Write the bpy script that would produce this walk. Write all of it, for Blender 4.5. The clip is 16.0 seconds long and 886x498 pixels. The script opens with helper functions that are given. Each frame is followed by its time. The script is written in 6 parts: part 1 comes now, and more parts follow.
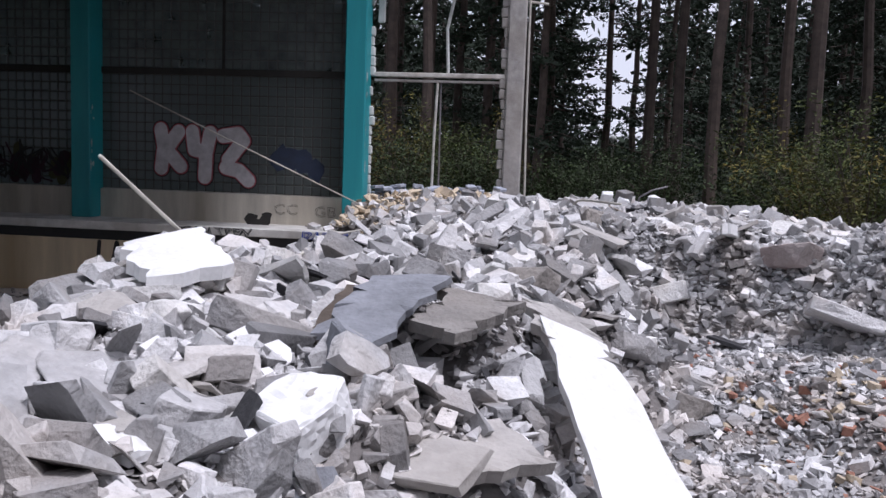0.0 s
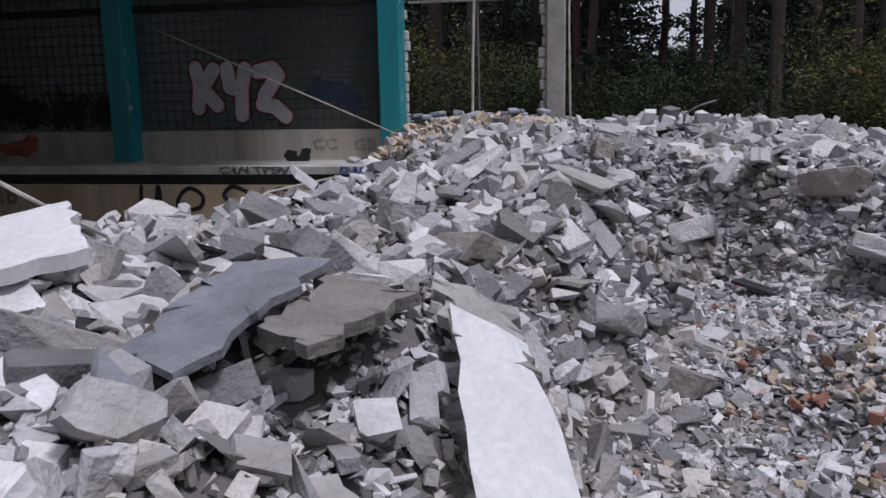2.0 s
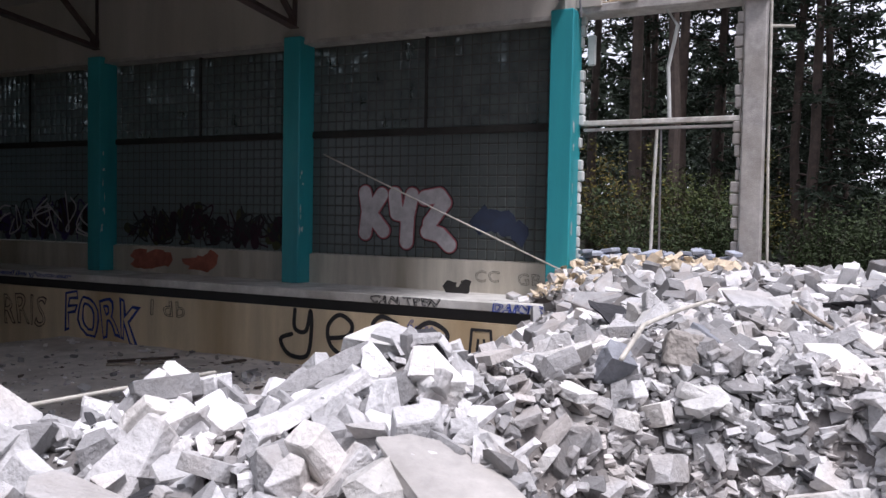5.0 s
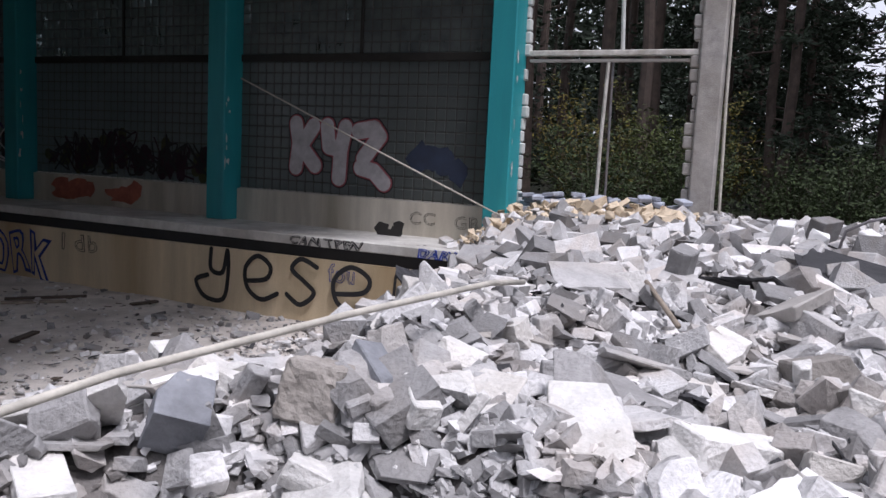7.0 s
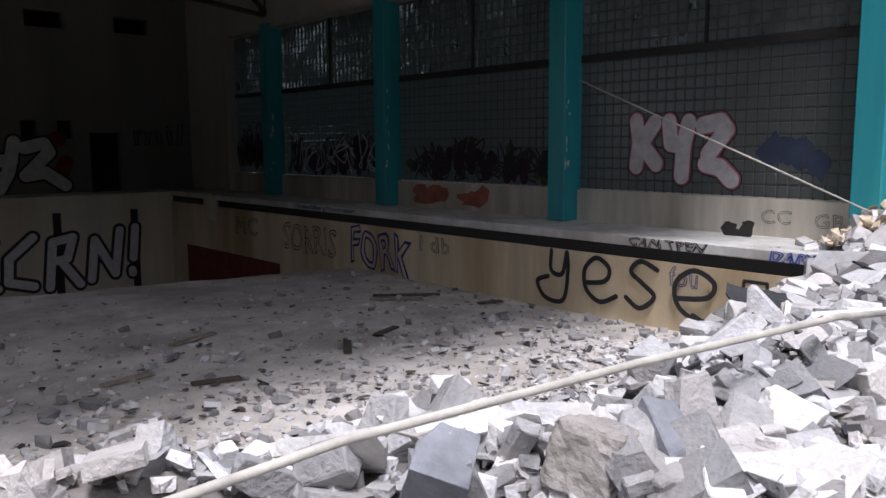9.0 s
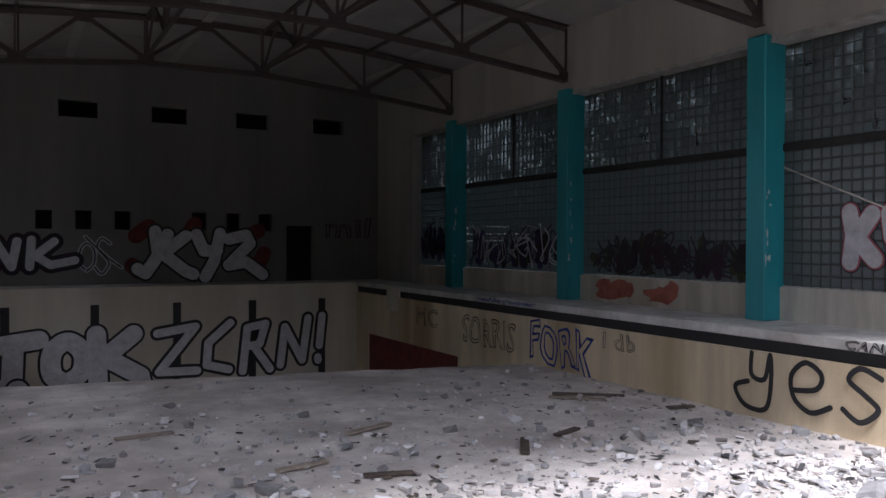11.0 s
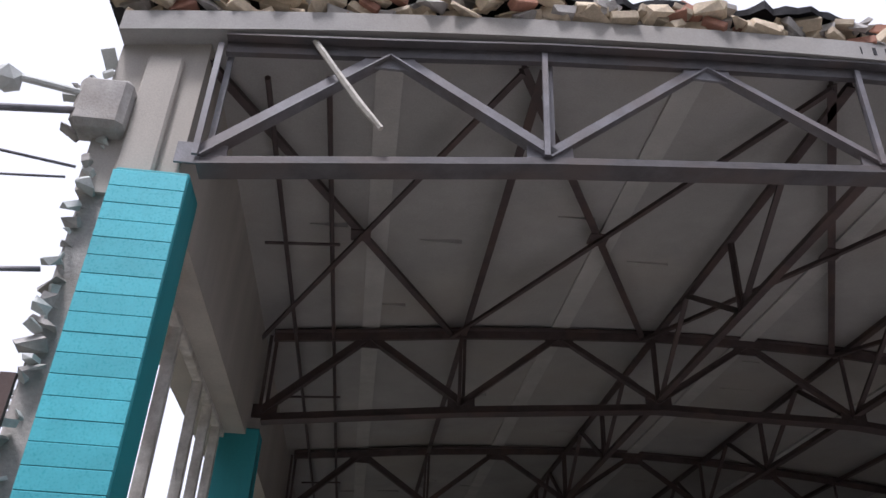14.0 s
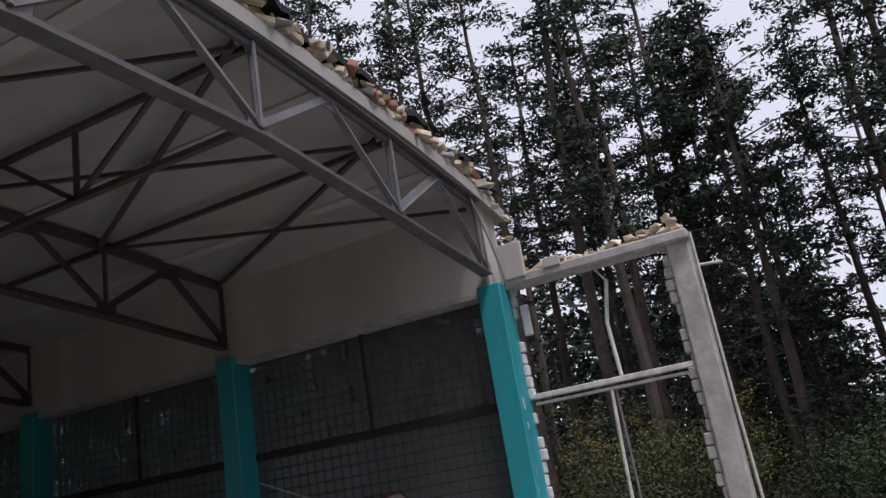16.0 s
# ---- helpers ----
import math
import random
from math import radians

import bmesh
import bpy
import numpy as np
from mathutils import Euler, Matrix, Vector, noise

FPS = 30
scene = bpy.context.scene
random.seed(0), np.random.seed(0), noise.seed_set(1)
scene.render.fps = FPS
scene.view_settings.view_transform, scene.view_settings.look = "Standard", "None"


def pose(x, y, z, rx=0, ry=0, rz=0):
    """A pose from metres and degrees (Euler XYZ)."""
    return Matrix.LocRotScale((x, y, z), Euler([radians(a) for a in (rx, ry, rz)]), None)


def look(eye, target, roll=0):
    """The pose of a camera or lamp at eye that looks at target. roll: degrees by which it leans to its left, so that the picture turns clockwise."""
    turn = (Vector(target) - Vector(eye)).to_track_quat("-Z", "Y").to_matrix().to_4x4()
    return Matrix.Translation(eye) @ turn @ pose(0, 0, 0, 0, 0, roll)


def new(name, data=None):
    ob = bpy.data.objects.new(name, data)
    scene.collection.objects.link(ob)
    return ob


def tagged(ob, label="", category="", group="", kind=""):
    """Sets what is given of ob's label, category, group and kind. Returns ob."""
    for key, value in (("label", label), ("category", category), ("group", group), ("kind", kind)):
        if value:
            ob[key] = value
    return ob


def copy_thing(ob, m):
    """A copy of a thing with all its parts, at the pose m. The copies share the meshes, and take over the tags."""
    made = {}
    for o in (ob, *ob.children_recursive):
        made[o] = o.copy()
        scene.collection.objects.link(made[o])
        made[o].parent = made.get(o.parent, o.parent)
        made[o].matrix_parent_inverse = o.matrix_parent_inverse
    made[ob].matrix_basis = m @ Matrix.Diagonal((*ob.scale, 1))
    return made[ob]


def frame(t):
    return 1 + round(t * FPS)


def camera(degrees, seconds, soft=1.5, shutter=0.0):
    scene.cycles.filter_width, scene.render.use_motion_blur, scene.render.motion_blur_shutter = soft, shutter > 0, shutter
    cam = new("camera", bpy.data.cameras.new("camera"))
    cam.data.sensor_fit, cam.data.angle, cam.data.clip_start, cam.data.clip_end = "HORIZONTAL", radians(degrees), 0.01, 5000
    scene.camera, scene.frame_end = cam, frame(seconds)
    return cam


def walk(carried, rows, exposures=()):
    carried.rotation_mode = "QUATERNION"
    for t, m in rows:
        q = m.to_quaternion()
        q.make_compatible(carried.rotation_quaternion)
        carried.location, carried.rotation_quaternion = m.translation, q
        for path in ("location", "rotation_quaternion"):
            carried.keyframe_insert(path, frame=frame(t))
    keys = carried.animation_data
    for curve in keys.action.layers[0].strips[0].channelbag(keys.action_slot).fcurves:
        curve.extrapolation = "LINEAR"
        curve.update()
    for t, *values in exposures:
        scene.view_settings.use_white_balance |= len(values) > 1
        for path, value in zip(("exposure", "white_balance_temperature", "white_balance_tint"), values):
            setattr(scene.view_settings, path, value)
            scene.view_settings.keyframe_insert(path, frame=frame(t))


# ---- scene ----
cam = camera(57.2, 16.0)

PATH = [
    (0, (-16.486, -3.956, 1.33), (-14.511, -3.714, 1.133), 2.1),
    (0.5, (-16.379, -4.071, 1.346), (-14.405, -4.001, 1.038), 2.2),
    (1, (-16.252, -4.141, 1.355), (-14.295, -3.993, 0.967), 1.2),
    (1.5, (-16.09, -4.202, 1.365), (-14.148, -3.946, 0.957), 0.1),
    (2, (-15.928, -4.276, 1.384), (-14.004, -3.882, 1.001), -1.2),
    (2.5, (-15.772, -4.311, 1.404), (-13.86, -3.812, 1.093), -1.4),
    (3, (-15.588, -4.349, 1.409), (-13.689, -3.754, 1.212), -1.3),
    (3.5, (-15.45, -4.431, 1.434), (-13.571, -3.755, 1.329), -1.4),
    (4, (-15.284, -4.453, 1.454), (-13.422, -3.727, 1.371), -0.7),
    (6.3, (-12.761, -5.072, 1.485), (-11.055, -4.031, 1.403), 2.1),
    (6.5, (-12.72, -5.071, 1.485), (-10.953, -4.143, 1.352), 2.4),
    (7, (-12.634, -5.08, 1.499), (-10.839, -4.229, 1.268), 2.8),
    (7.5, (-12.561, -5.095, 1.5), (-10.942, -3.943, 1.272), 1.9),
    (8, (-12.506, -5.113, 1.522), (-11.026, -3.789, 1.29), 1.3),
    (8.5, (-12.454, -5.077, 1.536), (-11.065, -3.661, 1.284), 1.5),
    (9, (-12.376, -5.035, 1.542), (-11.09, -3.524, 1.287), -0.3),
    (11.3, (-12.133, -4.599, 1.415), (-11.24, -2.811, 1.492), 0.2),
    (11.5, (-12.246, -4.672, 1.438), (-11.376, -2.88, 1.617), -0.2),
    (12, (-12.678, -5.073, 1.489), (-11.926, -3.282, 1.966), -0.8),
    (12.5, (-12.928, -5.348, 1.507), (-12.387, -3.569, 2.242), 0.1),
    (13, (-13.295, -5.341, 1.612), (-12.952, -3.586, 2.507), 1.1),
    (13.5, (-13.383, -5.356, 1.623), (-13.244, -3.627, 2.618), 3.2),
    (14, (-13.392, -5.358, 1.658), (-13.252, -3.655, 2.698), 2.8),
    (14.5, (-13.389, -5.453, 1.672), (-12.919, -3.807, 2.706), -2.2),
    (15, (-13.284, -5.449, 1.875), (-12.266, -4.0, 2.805), -9.0),
    (15.5, (-13.244, -5.312, 1.82), (-11.778, -4.202, 2.607), -11.4),
    (16, (-12.821, -5.165, 1.907), (-11.079, -4.366, 2.48), -9.6),
]
EXPOSURES = [(0, 0.05, 5900, 20), (0.5, -0.48, 5850, 20), (1.5, -0.6, 5900, 20), (2.5, -0.6, 5900, 20), (3.5, -0.25, 5950, 20), (4.2, 0.1, 6050, 20), (6.3, 0.8, 6100, 20),
             (6.6, 0.5, 6100, 20), (7.0, 0.15, 6050, 19), (7.5, 0.05, 6050, 18), (8.0, 0.2, 6050, 18), (8.5, 0.35, 6050, 18), (9.2, 0.45, 6050, 18), (11.3, 1.5, 5900, 19), (11.5, 2.3, 5900, 19),
             (12.0, 3.65, 5950, 19), (12.5, 3.55, 5950, 19), (13.0, 3.0, 6000, 19), (13.5, 2.35, 6000, 19), (14.0, 0.5, 6050, 19), (14.5, -0.25, 5950, 17), (15.0, -0.25, 6050, 19), (15.5, -0.1, 6100, 19), (16.0, 0.05, 6100, 19)]
walk(cam, [(t, look(eye, target, roll)) for t, eye, target, roll in PATH], EXPOSURES)

# ---- world, sun, exposure ----
world = bpy.data.worlds.new("overcast")
scene.world = world
world.use_nodes = True
wn, wl = world.node_tree.nodes, world.node_tree.links
sky = wn.new("ShaderNodeTexSky")
sky.sky_type, sky.sun_disc = "NISHITA", False
sky.sun_elevation, sky.sun_rotation, sky.dust_density = radians(64), radians(215), 4.0
veil = wn.new("ShaderNodeMix")
veil.data_type = "RGBA"
veil.inputs[0].default_value = 0.8
veil.inputs[7].default_value = (10.2, 10.4, 10.8, 1)
wl.new(sky.outputs[0], veil.inputs[6])
wl.new(veil.outputs[2], wn["Background"].inputs[0])
wn["Background"].inputs[1].default_value = 0.086
sun = new("sun", bpy.data.lights.new("sun", "SUN"))
sun.data.energy, sun.data.angle, sun.data.color = 2.8, radians(12), (1.0, 0.97, 0.93)
sun.matrix_world = look((-10, -16.5, 40), (0, 0, 0))

# ---- materials ----
def material(name, colour, rough=0.85, metal=0.0, spread=0.25, scale=3.0, bump=0.3, fine=60.0, tint=None, tinted=0.0,
             random=0.0, island=False, streak=False, dark=None):
    """A surface of two scales of variation: stains at `scale` and grain at `fine`, per metre."""
    m = bpy.data.materials.new(name)
    m.use_nodes = True
    n, l = m.node_tree.nodes, m.node_tree.links
    b = n["Principled BSDF"]
    b.inputs["Metallic"].default_value = metal
    pos = n.new("ShaderNodeNewGeometry")
    src = pos.outputs["Position"]
    if streak:
        mp = n.new("ShaderNodeMapping")
        mp.inputs["Scale"].default_value = (1, 1, 0.12)
        l.new(src, mp.inputs[0])
        src2 = mp.outputs[0]
    else:
        src2 = src
    big = n.new("ShaderNodeTexNoise")
    big.inputs["Scale"].default_value, big.inputs["Detail"].default_value = scale, 8
    big.inputs["Roughness"].default_value = 0.65
    l.new(src2, big.inputs["Vector"])
    small = n.new("ShaderNodeTexNoise")
    small.inputs["Scale"].default_value, small.inputs["Detail"].default_value = fine, 5
    l.new(src, small.inputs["Vector"])
    ramp = n.new("ShaderNodeValToRGB")
    lo = [c * (1 - spread) for c in colour]
    hi = [min(c * (1 + spread), 1) for c in colour]
    ramp.color_ramp.elements[0].position, ramp.color_ramp.elements[1].position = 0.3, 0.7
    ramp.color_ramp.elements[0].color, ramp.color_ramp.elements[1].color = (*lo, 1), (*hi, 1)
    if dark:
        e = ramp.color_ramp.elements.new(0.36)
        e.color = (*lo, 1)
        ramp.color_ramp.elements[0].color = (*dark, 1)
        ramp.color_ramp.elements[0].position = 0.31
    l.new(big.outputs["Fac"], ramp.inputs[0])
    out = ramp.outputs[0]
    if tint:
        tn = n.new("ShaderNodeTexNoise")
        tn.inputs["Scale"].default_value, tn.inputs["Detail"].default_value = scale * 0.37, 6
        l.new(src2, tn.inputs["Vector"])
        tr = n.new("ShaderNodeMapRange")
        tr.inputs[1].default_value, tr.inputs[2].default_value = 0.48, 0.62
        tr.inputs[4].default_value = tinted
        l.new(tn.outputs["Fac"], tr.inputs[0])
        mx = n.new("ShaderNodeMix")
        mx.data_type = "RGBA"
        mx.inputs[7].default_value = (*tint, 1)
        l.new(tr.outputs[0], mx.inputs[0])
        l.new(out, mx.inputs[6])
        out = mx.outputs[2]
    if random:
        if island:
            rnd = pos.outputs["Random Per Island"]
        else:
            rnd = n.new("ShaderNodeObjectInfo").outputs["Random"]
        hsv = n.new("ShaderNodeHueSaturation")
        vr = n.new("ShaderNodeMapRange")
        vr.inputs[3].default_value, vr.inputs[4].default_value = 1 - random, 1 + random
        l.new(rnd, vr.inputs[0])
        l.new(vr.outputs[0], hsv.inputs["Value"])
        l.new(out, hsv.inputs["Color"])
        out = hsv.outputs[0]
    gm = n.new("ShaderNodeMix")
    gm.data_type, gm.blend_type = "RGBA", "MULTIPLY"
    gm.inputs[0].default_value = 0.45
    gr = n.new("ShaderNodeMapRange")
    gr.inputs[1].default_value, gr.inputs[2].default_value = 0.3, 0.7
    gr.inputs[3].default_value = 0.7
    l.new(small.outputs["Fac"], gr.inputs[0])
    l.new(out, gm.inputs[6])
    l.new(gr.outputs[0], gm.inputs[7])
    l.new(gm.outputs[2], b.inputs["Base Color"])
    rr = n.new("ShaderNodeMapRange")
    rr.inputs[3].default_value, rr.inputs[4].default_value = max(rough - 0.12, 0.05), min(rough + 0.12, 1)
    l.new(small.outputs["Fac"], rr.inputs[0])
    l.new(rr.outputs[0], b.inputs["Roughness"])
    bp = n.new("ShaderNodeBump")
    bp.inputs["Strength"].default_value, bp.inputs["Distance"].default_value = bump, 0.007
    l.new(small.outputs["Fac"], bp.inputs["Height"])
    l.new(bp.outputs[0], b.inputs["Normal"])
    return m


PLASTER = material("white_plaster", (0.46, 0.43, 0.39), spread=0.18, scale=0.9, streak=True, tint=(0.45, 0.4, 0.33), tinted=0.5)
# base colour lowered to hold the falloff of light at the hall's far end
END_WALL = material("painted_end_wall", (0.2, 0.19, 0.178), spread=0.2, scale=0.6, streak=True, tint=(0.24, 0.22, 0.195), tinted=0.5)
SILL_WALL = material("stained_wall_tile", (0.6, 0.56, 0.48), spread=0.25, scale=2.2, streak=True, tint=(0.35, 0.3, 0.22), tinted=0.6)
DECK = material("deck_tile", (0.62, 0.61, 0.58), rough=0.6, spread=0.25, scale=2.5, tint=(0.35, 0.32, 0.28), tinted=0.5)
POOL = material("pool_wall_paint", (0.7, 0.58, 0.4), rough=0.7, spread=0.25, scale=1.1, streak=True, tint=(0.36, 0.24, 0.11), tinted=0.7)
POOL_END = material("pool_end_tile", (0.66, 0.61, 0.5), rough=0.6, spread=0.15, scale=0.8, streak=True, tint=(0.4, 0.32, 0.2), tinted=0.4)
FLOOR_DUST = material("dusty_pool_floor", (0.62, 0.58, 0.54), spread=0.3, scale=1.4, tint=(0.33, 0.29, 0.25), tinted=0.6, bump=0.6, fine=35)
CONCRETE = material("raw_concrete", (0.42, 0.4, 0.38), spread=0.3, scale=4, bump=0.8, fine=45, tint=(0.3, 0.27, 0.23), tinted=0.4)
RUBBLE = material("broken_concrete", (0.47, 0.462, 0.462), spread=0.24, scale=11, bump=1.0, fine=70, random=0.45, tint=(0.47, 0.42, 0.37), tinted=0.35)
GRAVEL = material("concrete_crumble", (0.5, 0.495, 0.497), spread=0.2, scale=11, bump=0.9, fine=80, random=0.62, island=True, tint=(0.42, 0.36, 0.31), tinted=0.45)
# darker than the real dust: shade of the gaps between stones is in the colour
RUBBLE_BED = material("rubble_crevice_bed", (0.16, 0.15, 0.145), spread=0.35, scale=2.5, bump=1.0, fine=70, tint=(0.33, 0.29, 0.26), tinted=0.6)
WHITE_SLAB = material("white_painted_slab", (0.82, 0.82, 0.82), rough=0.6, spread=0.06, scale=3, bump=0.15)
SILICATE = material("silicate_brick", (0.66, 0.65, 0.635), rough=0.9, spread=0.2, scale=12, bump=0.9, fine=80, random=0.2, tint=(0.55, 0.5, 0.44), tinted=0.4)
BRICK_YELLOW = material("silicate_brick_rubble", (0.6, 0.5, 0.37), spread=0.25, scale=6, random=0.3, bump=0.8, fine=45)
PINKISH = material("pinkish_brickwork", (0.45, 0.37, 0.35), spread=0.25, scale=9, bump=1.0, fine=60, tint=(0.5, 0.46, 0.44), tinted=0.5)
BLUISH = material("bluish_masonry", (0.36, 0.385, 0.45), spread=0.25, scale=8, bump=0.8, fine=60, random=0.35)
SANDY = material("sandy_concrete", (0.32, 0.3, 0.28), spread=0.3, scale=8, bump=1.0, fine=60, random=0.15, tint=(0.26, 0.23, 0.2), tinted=0.5)
BRICK_RED = material("red_brick", (0.4, 0.2, 0.14), spread=0.25, scale=7, random=0.25, bump=0.8)
TEAL = material("teal_paint", (0.025, 0.3, 0.34), rough=0.45, spread=0.15, scale=2.5, bump=0.12, tint=(0.05, 0.37, 0.4), tinted=0.5, streak=True)
TEAL_TILE = material("teal_glazed_tile", (0.1, 0.5, 0.58), rough=0.3, spread=0.1, scale=3, random=0.12, bump=0.05)
CHIP = material("chipped_paint_patch", (0.6, 0.62, 0.6), spread=0.2)
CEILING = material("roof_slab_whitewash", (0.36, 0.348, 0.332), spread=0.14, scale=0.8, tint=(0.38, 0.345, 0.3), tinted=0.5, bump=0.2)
JOINT = material("pale_slab_joint", (0.45, 0.435, 0.41), spread=0.12, scale=2)
STEEL = material("brown_primed_steel", (0.075, 0.055, 0.054), rough=0.6, spread=0.3, scale=5, tint=(0.12, 0.075, 0.06), tinted=0.5)
STEEL_GREY = material("grey_painted_steel", (0.19, 0.185, 0.2), rough=0.5, spread=0.3, scale=4, tint=(0.17, 0.14, 0.13), tinted=0.6)
# darker copy of the grey steel: underside shade of the front chords as colour
STEEL_SHADED = material("shaded_grey_steel", (0.1, 0.093, 0.098), rough=0.55, spread=0.35, scale=4, tint=(0.13, 0.1, 0.09), tinted=0.6)
BLACK = material("black_gutter_paint", (0.018, 0.018, 0.02), rough=0.5, spread=0.3)
FELT = material("roofing_felt", (0.03, 0.03, 0.034), rough=0.8, spread=0.4, scale=6, bump=0.8, tint=(0.055, 0.055, 0.058), tinted=0.5)
WOOD = material("weathered_timber", (0.3, 0.25, 0.2), spread=0.35, scale=8, bump=0.6)
DARK_WOOD = material("dark_wet_timber", (0.09, 0.07, 0.055), spread=0.4, scale=8, bump=0.6)
FRAME = material("old_white_frame_paint", (0.62, 0.6, 0.56), spread=0.25, scale=7, tint=(0.33, 0.29, 0.24), tinted=0.5)
MORTAR = material("dark_mortar", (0.11, 0.11, 0.105), spread=0.3, scale=5)
SHEET = material("blue_grey_sheet", (0.24, 0.25, 0.275), spread=0.3, scale=9, bump=0.7)
BARK = material("pine_bark", (0.065, 0.047, 0.038), spread=0.45, scale=3, bump=1.0, fine=14, random=0.2)
NEEDLES = material("pine_needles", (0.022, 0.036, 0.02), spread=0.4, scale=1.3, random=0.3, island=True)
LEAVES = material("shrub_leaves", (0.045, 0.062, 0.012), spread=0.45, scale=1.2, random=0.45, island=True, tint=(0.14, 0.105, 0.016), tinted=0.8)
# shrub leaves again, with the tree shade put into a darker green
LEAVES_SHADED = material("shaded_shrub_leaves", (0.03, 0.048, 0.014), spread=0.45, scale=1.2, random=0.45, island=True)
EARTH = material("forest_floor", (0.05, 0.048, 0.03), spread=0.45, scale=0.7, bump=1.0, fine=12, tint=(0.07, 0.09, 0.03), tinted=0.6)
SPRAY_BLACK = material("black_spray_paint", (0.02, 0.02, 0.023), rough=0.6, spread=0.2)
SPRAY_WHITE = material("chrome_spray_paint", (0.68, 0.66, 0.68), rough=0.5, spread=0.2, scale=4)
SPRAY_DULL = material("dull_pinkish_spray", (0.52, 0.5, 0.52), spread=0.25, scale=4)
SPRAY_VIOLET = material("violet_spray_paint", (0.06, 0.035, 0.13), spread=0.4, scale=3)
SPRAY_OLIVE = material("olive_spray_paint", (0.07, 0.075, 0.035), spread=0.4, scale=3)
SPRAY_BLUE = material("blue_spray_paint", (0.03, 0.06, 0.3), spread=0.3)
SPRAY_RED = material("red_spray_paint", (0.17, 0.035, 0.028), spread=0.45, scale=3)
SPRAY_FADED = material("faded_red_spray", (0.4, 0.13, 0.09), spread=0.35, scale=4)
SPRAY_MAROON = material("maroon_spray_paint", (0.045, 0.02, 0.034), spread=0.5, scale=3)
SPRAY_PINK = material("pink_spray_outline", (0.35, 0.1, 0.12), spread=0.2)
# near black: dark steel, and the darkness of the back room as colour
VOID = material("near_black_void", (0.03, 0.028, 0.026), spread=0.3)
CABLE = material("pale_conduit", (0.55, 0.52, 0.46), rough=0.6, spread=0.3, scale=6)


def glass_material(name, least, most, glow_share):
    """Dirty pressed glass; blocks let through between least and most of the light, unevenly."""
    m = bpy.data.materials.new(name)
    m.use_nodes = True
    n, l = m.node_tree.nodes, m.node_tree.links
    b = n["Principled BSDF"]
    info = n.new("ShaderNodeNewGeometry")
    noi = n.new("ShaderNodeTexNoise")
    noi.inputs["Scale"].default_value, noi.inputs["Detail"].default_value = 0.9, 6
    l.new(info.outputs["Position"], noi.inputs["Vector"])
    ramp = n.new("ShaderNodeValToRGB")
    ramp.color_ramp.elements[0].color, ramp.color_ramp.elements[1].color = (0.055, 0.06, 0.058, 1), (0.13, 0.14, 0.135, 1)
    l.new(noi.outputs["Fac"], ramp.inputs[0])
    l.new(ramp.outputs[0], b.inputs["Base Color"])
    b.inputs["Roughness"].default_value = 0.25
    clear = n.new("ShaderNodeBsdfTransparent")
    clear.inputs[0].default_value = (0.75, 0.82, 0.82, 1)
    clean = n.new("ShaderNodeTexNoise")
    clean.inputs["Scale"].default_value, clean.inputs["Detail"].default_value = 2.2, 4
    l.new(info.outputs["Position"], clean.inputs["Vector"])
    sharp = n.new("ShaderNodeMapRange")
    sharp.inputs[1].default_value, sharp.inputs[2].default_value = 0.42, 0.68
    sharp.inputs[3].default_value, sharp.inputs[4].default_value = least, most
    l.new(clean.outputs["Fac"], sharp.inputs[0])
    mix = n.new("ShaderNodeMixShader")
    l.new(sharp.outputs[0], mix.inputs[0])
    glow = n.new("ShaderNodeBsdfTranslucent")
    glow.inputs[0].default_value = (0.42, 0.52, 0.54, 1)
    body = n.new("ShaderNodeMixShader")
    body.inputs[0].default_value = glow_share
    l.new(b.outputs[0], body.inputs[1])
    l.new(glow.outputs[0], body.inputs[2])
    l.new(body.outputs[0], mix.inputs[1])
    l.new(clear.outputs[0], mix.inputs[2])
    l.new(mix.outputs[0], n["Material Output"].inputs[0])
    return m


GLASS = glass_material("dirty_glass_block", 0.005, 0.06, 0.3)
GLASS_UPPER = glass_material("clearer_glass_block", 0.06, 0.4, 0.2)

# ---- builders ----
def mesh_of(name, bm, mat, smooth=False):
    me = bpy.data.meshes.new(name)
    if smooth:
        for f in bm.faces:
            f.smooth = True
    bm.to_mesh(me)
    bm.free()
    me.materials.append(mat)
    return me


def part(name, bm, mat, parent=None, label="", smooth=False):
    ob = new(name, mesh_of(name, bm, mat, smooth))
    if parent is not None:
        ob.parent = parent
    return tagged(ob, label)


def thing(name, bm, mat, label, category, group="", kind="", smooth=False):
    return tagged(part(name, bm, mat, None, "", smooth), label, category, group, kind)


def base(name, m, label, category, group="", kind=""):
    ob = new(name)
    ob.matrix_world = m
    return tagged(ob, label, category, group, kind)


def box(bm, a, b, bevel=0.0):
    r = bmesh.ops.create_cube(bm, size=1)
    vs = r["verts"]
    for v in vs:
        v.co = Vector([a[i] + (v.co[i] + 0.5) * (b[i] - a[i]) for i in range(3)])
    if bevel:
        es = {e for v in vs for e in v.link_edges}
        bmesh.ops.bevel(bm, geom=list(es), offset=bevel, segments=1, affect="EDGES")


def solid(a, b, bevel=0.0):
    bm = bmesh.new()
    box(bm, a, b, bevel)
    return bm


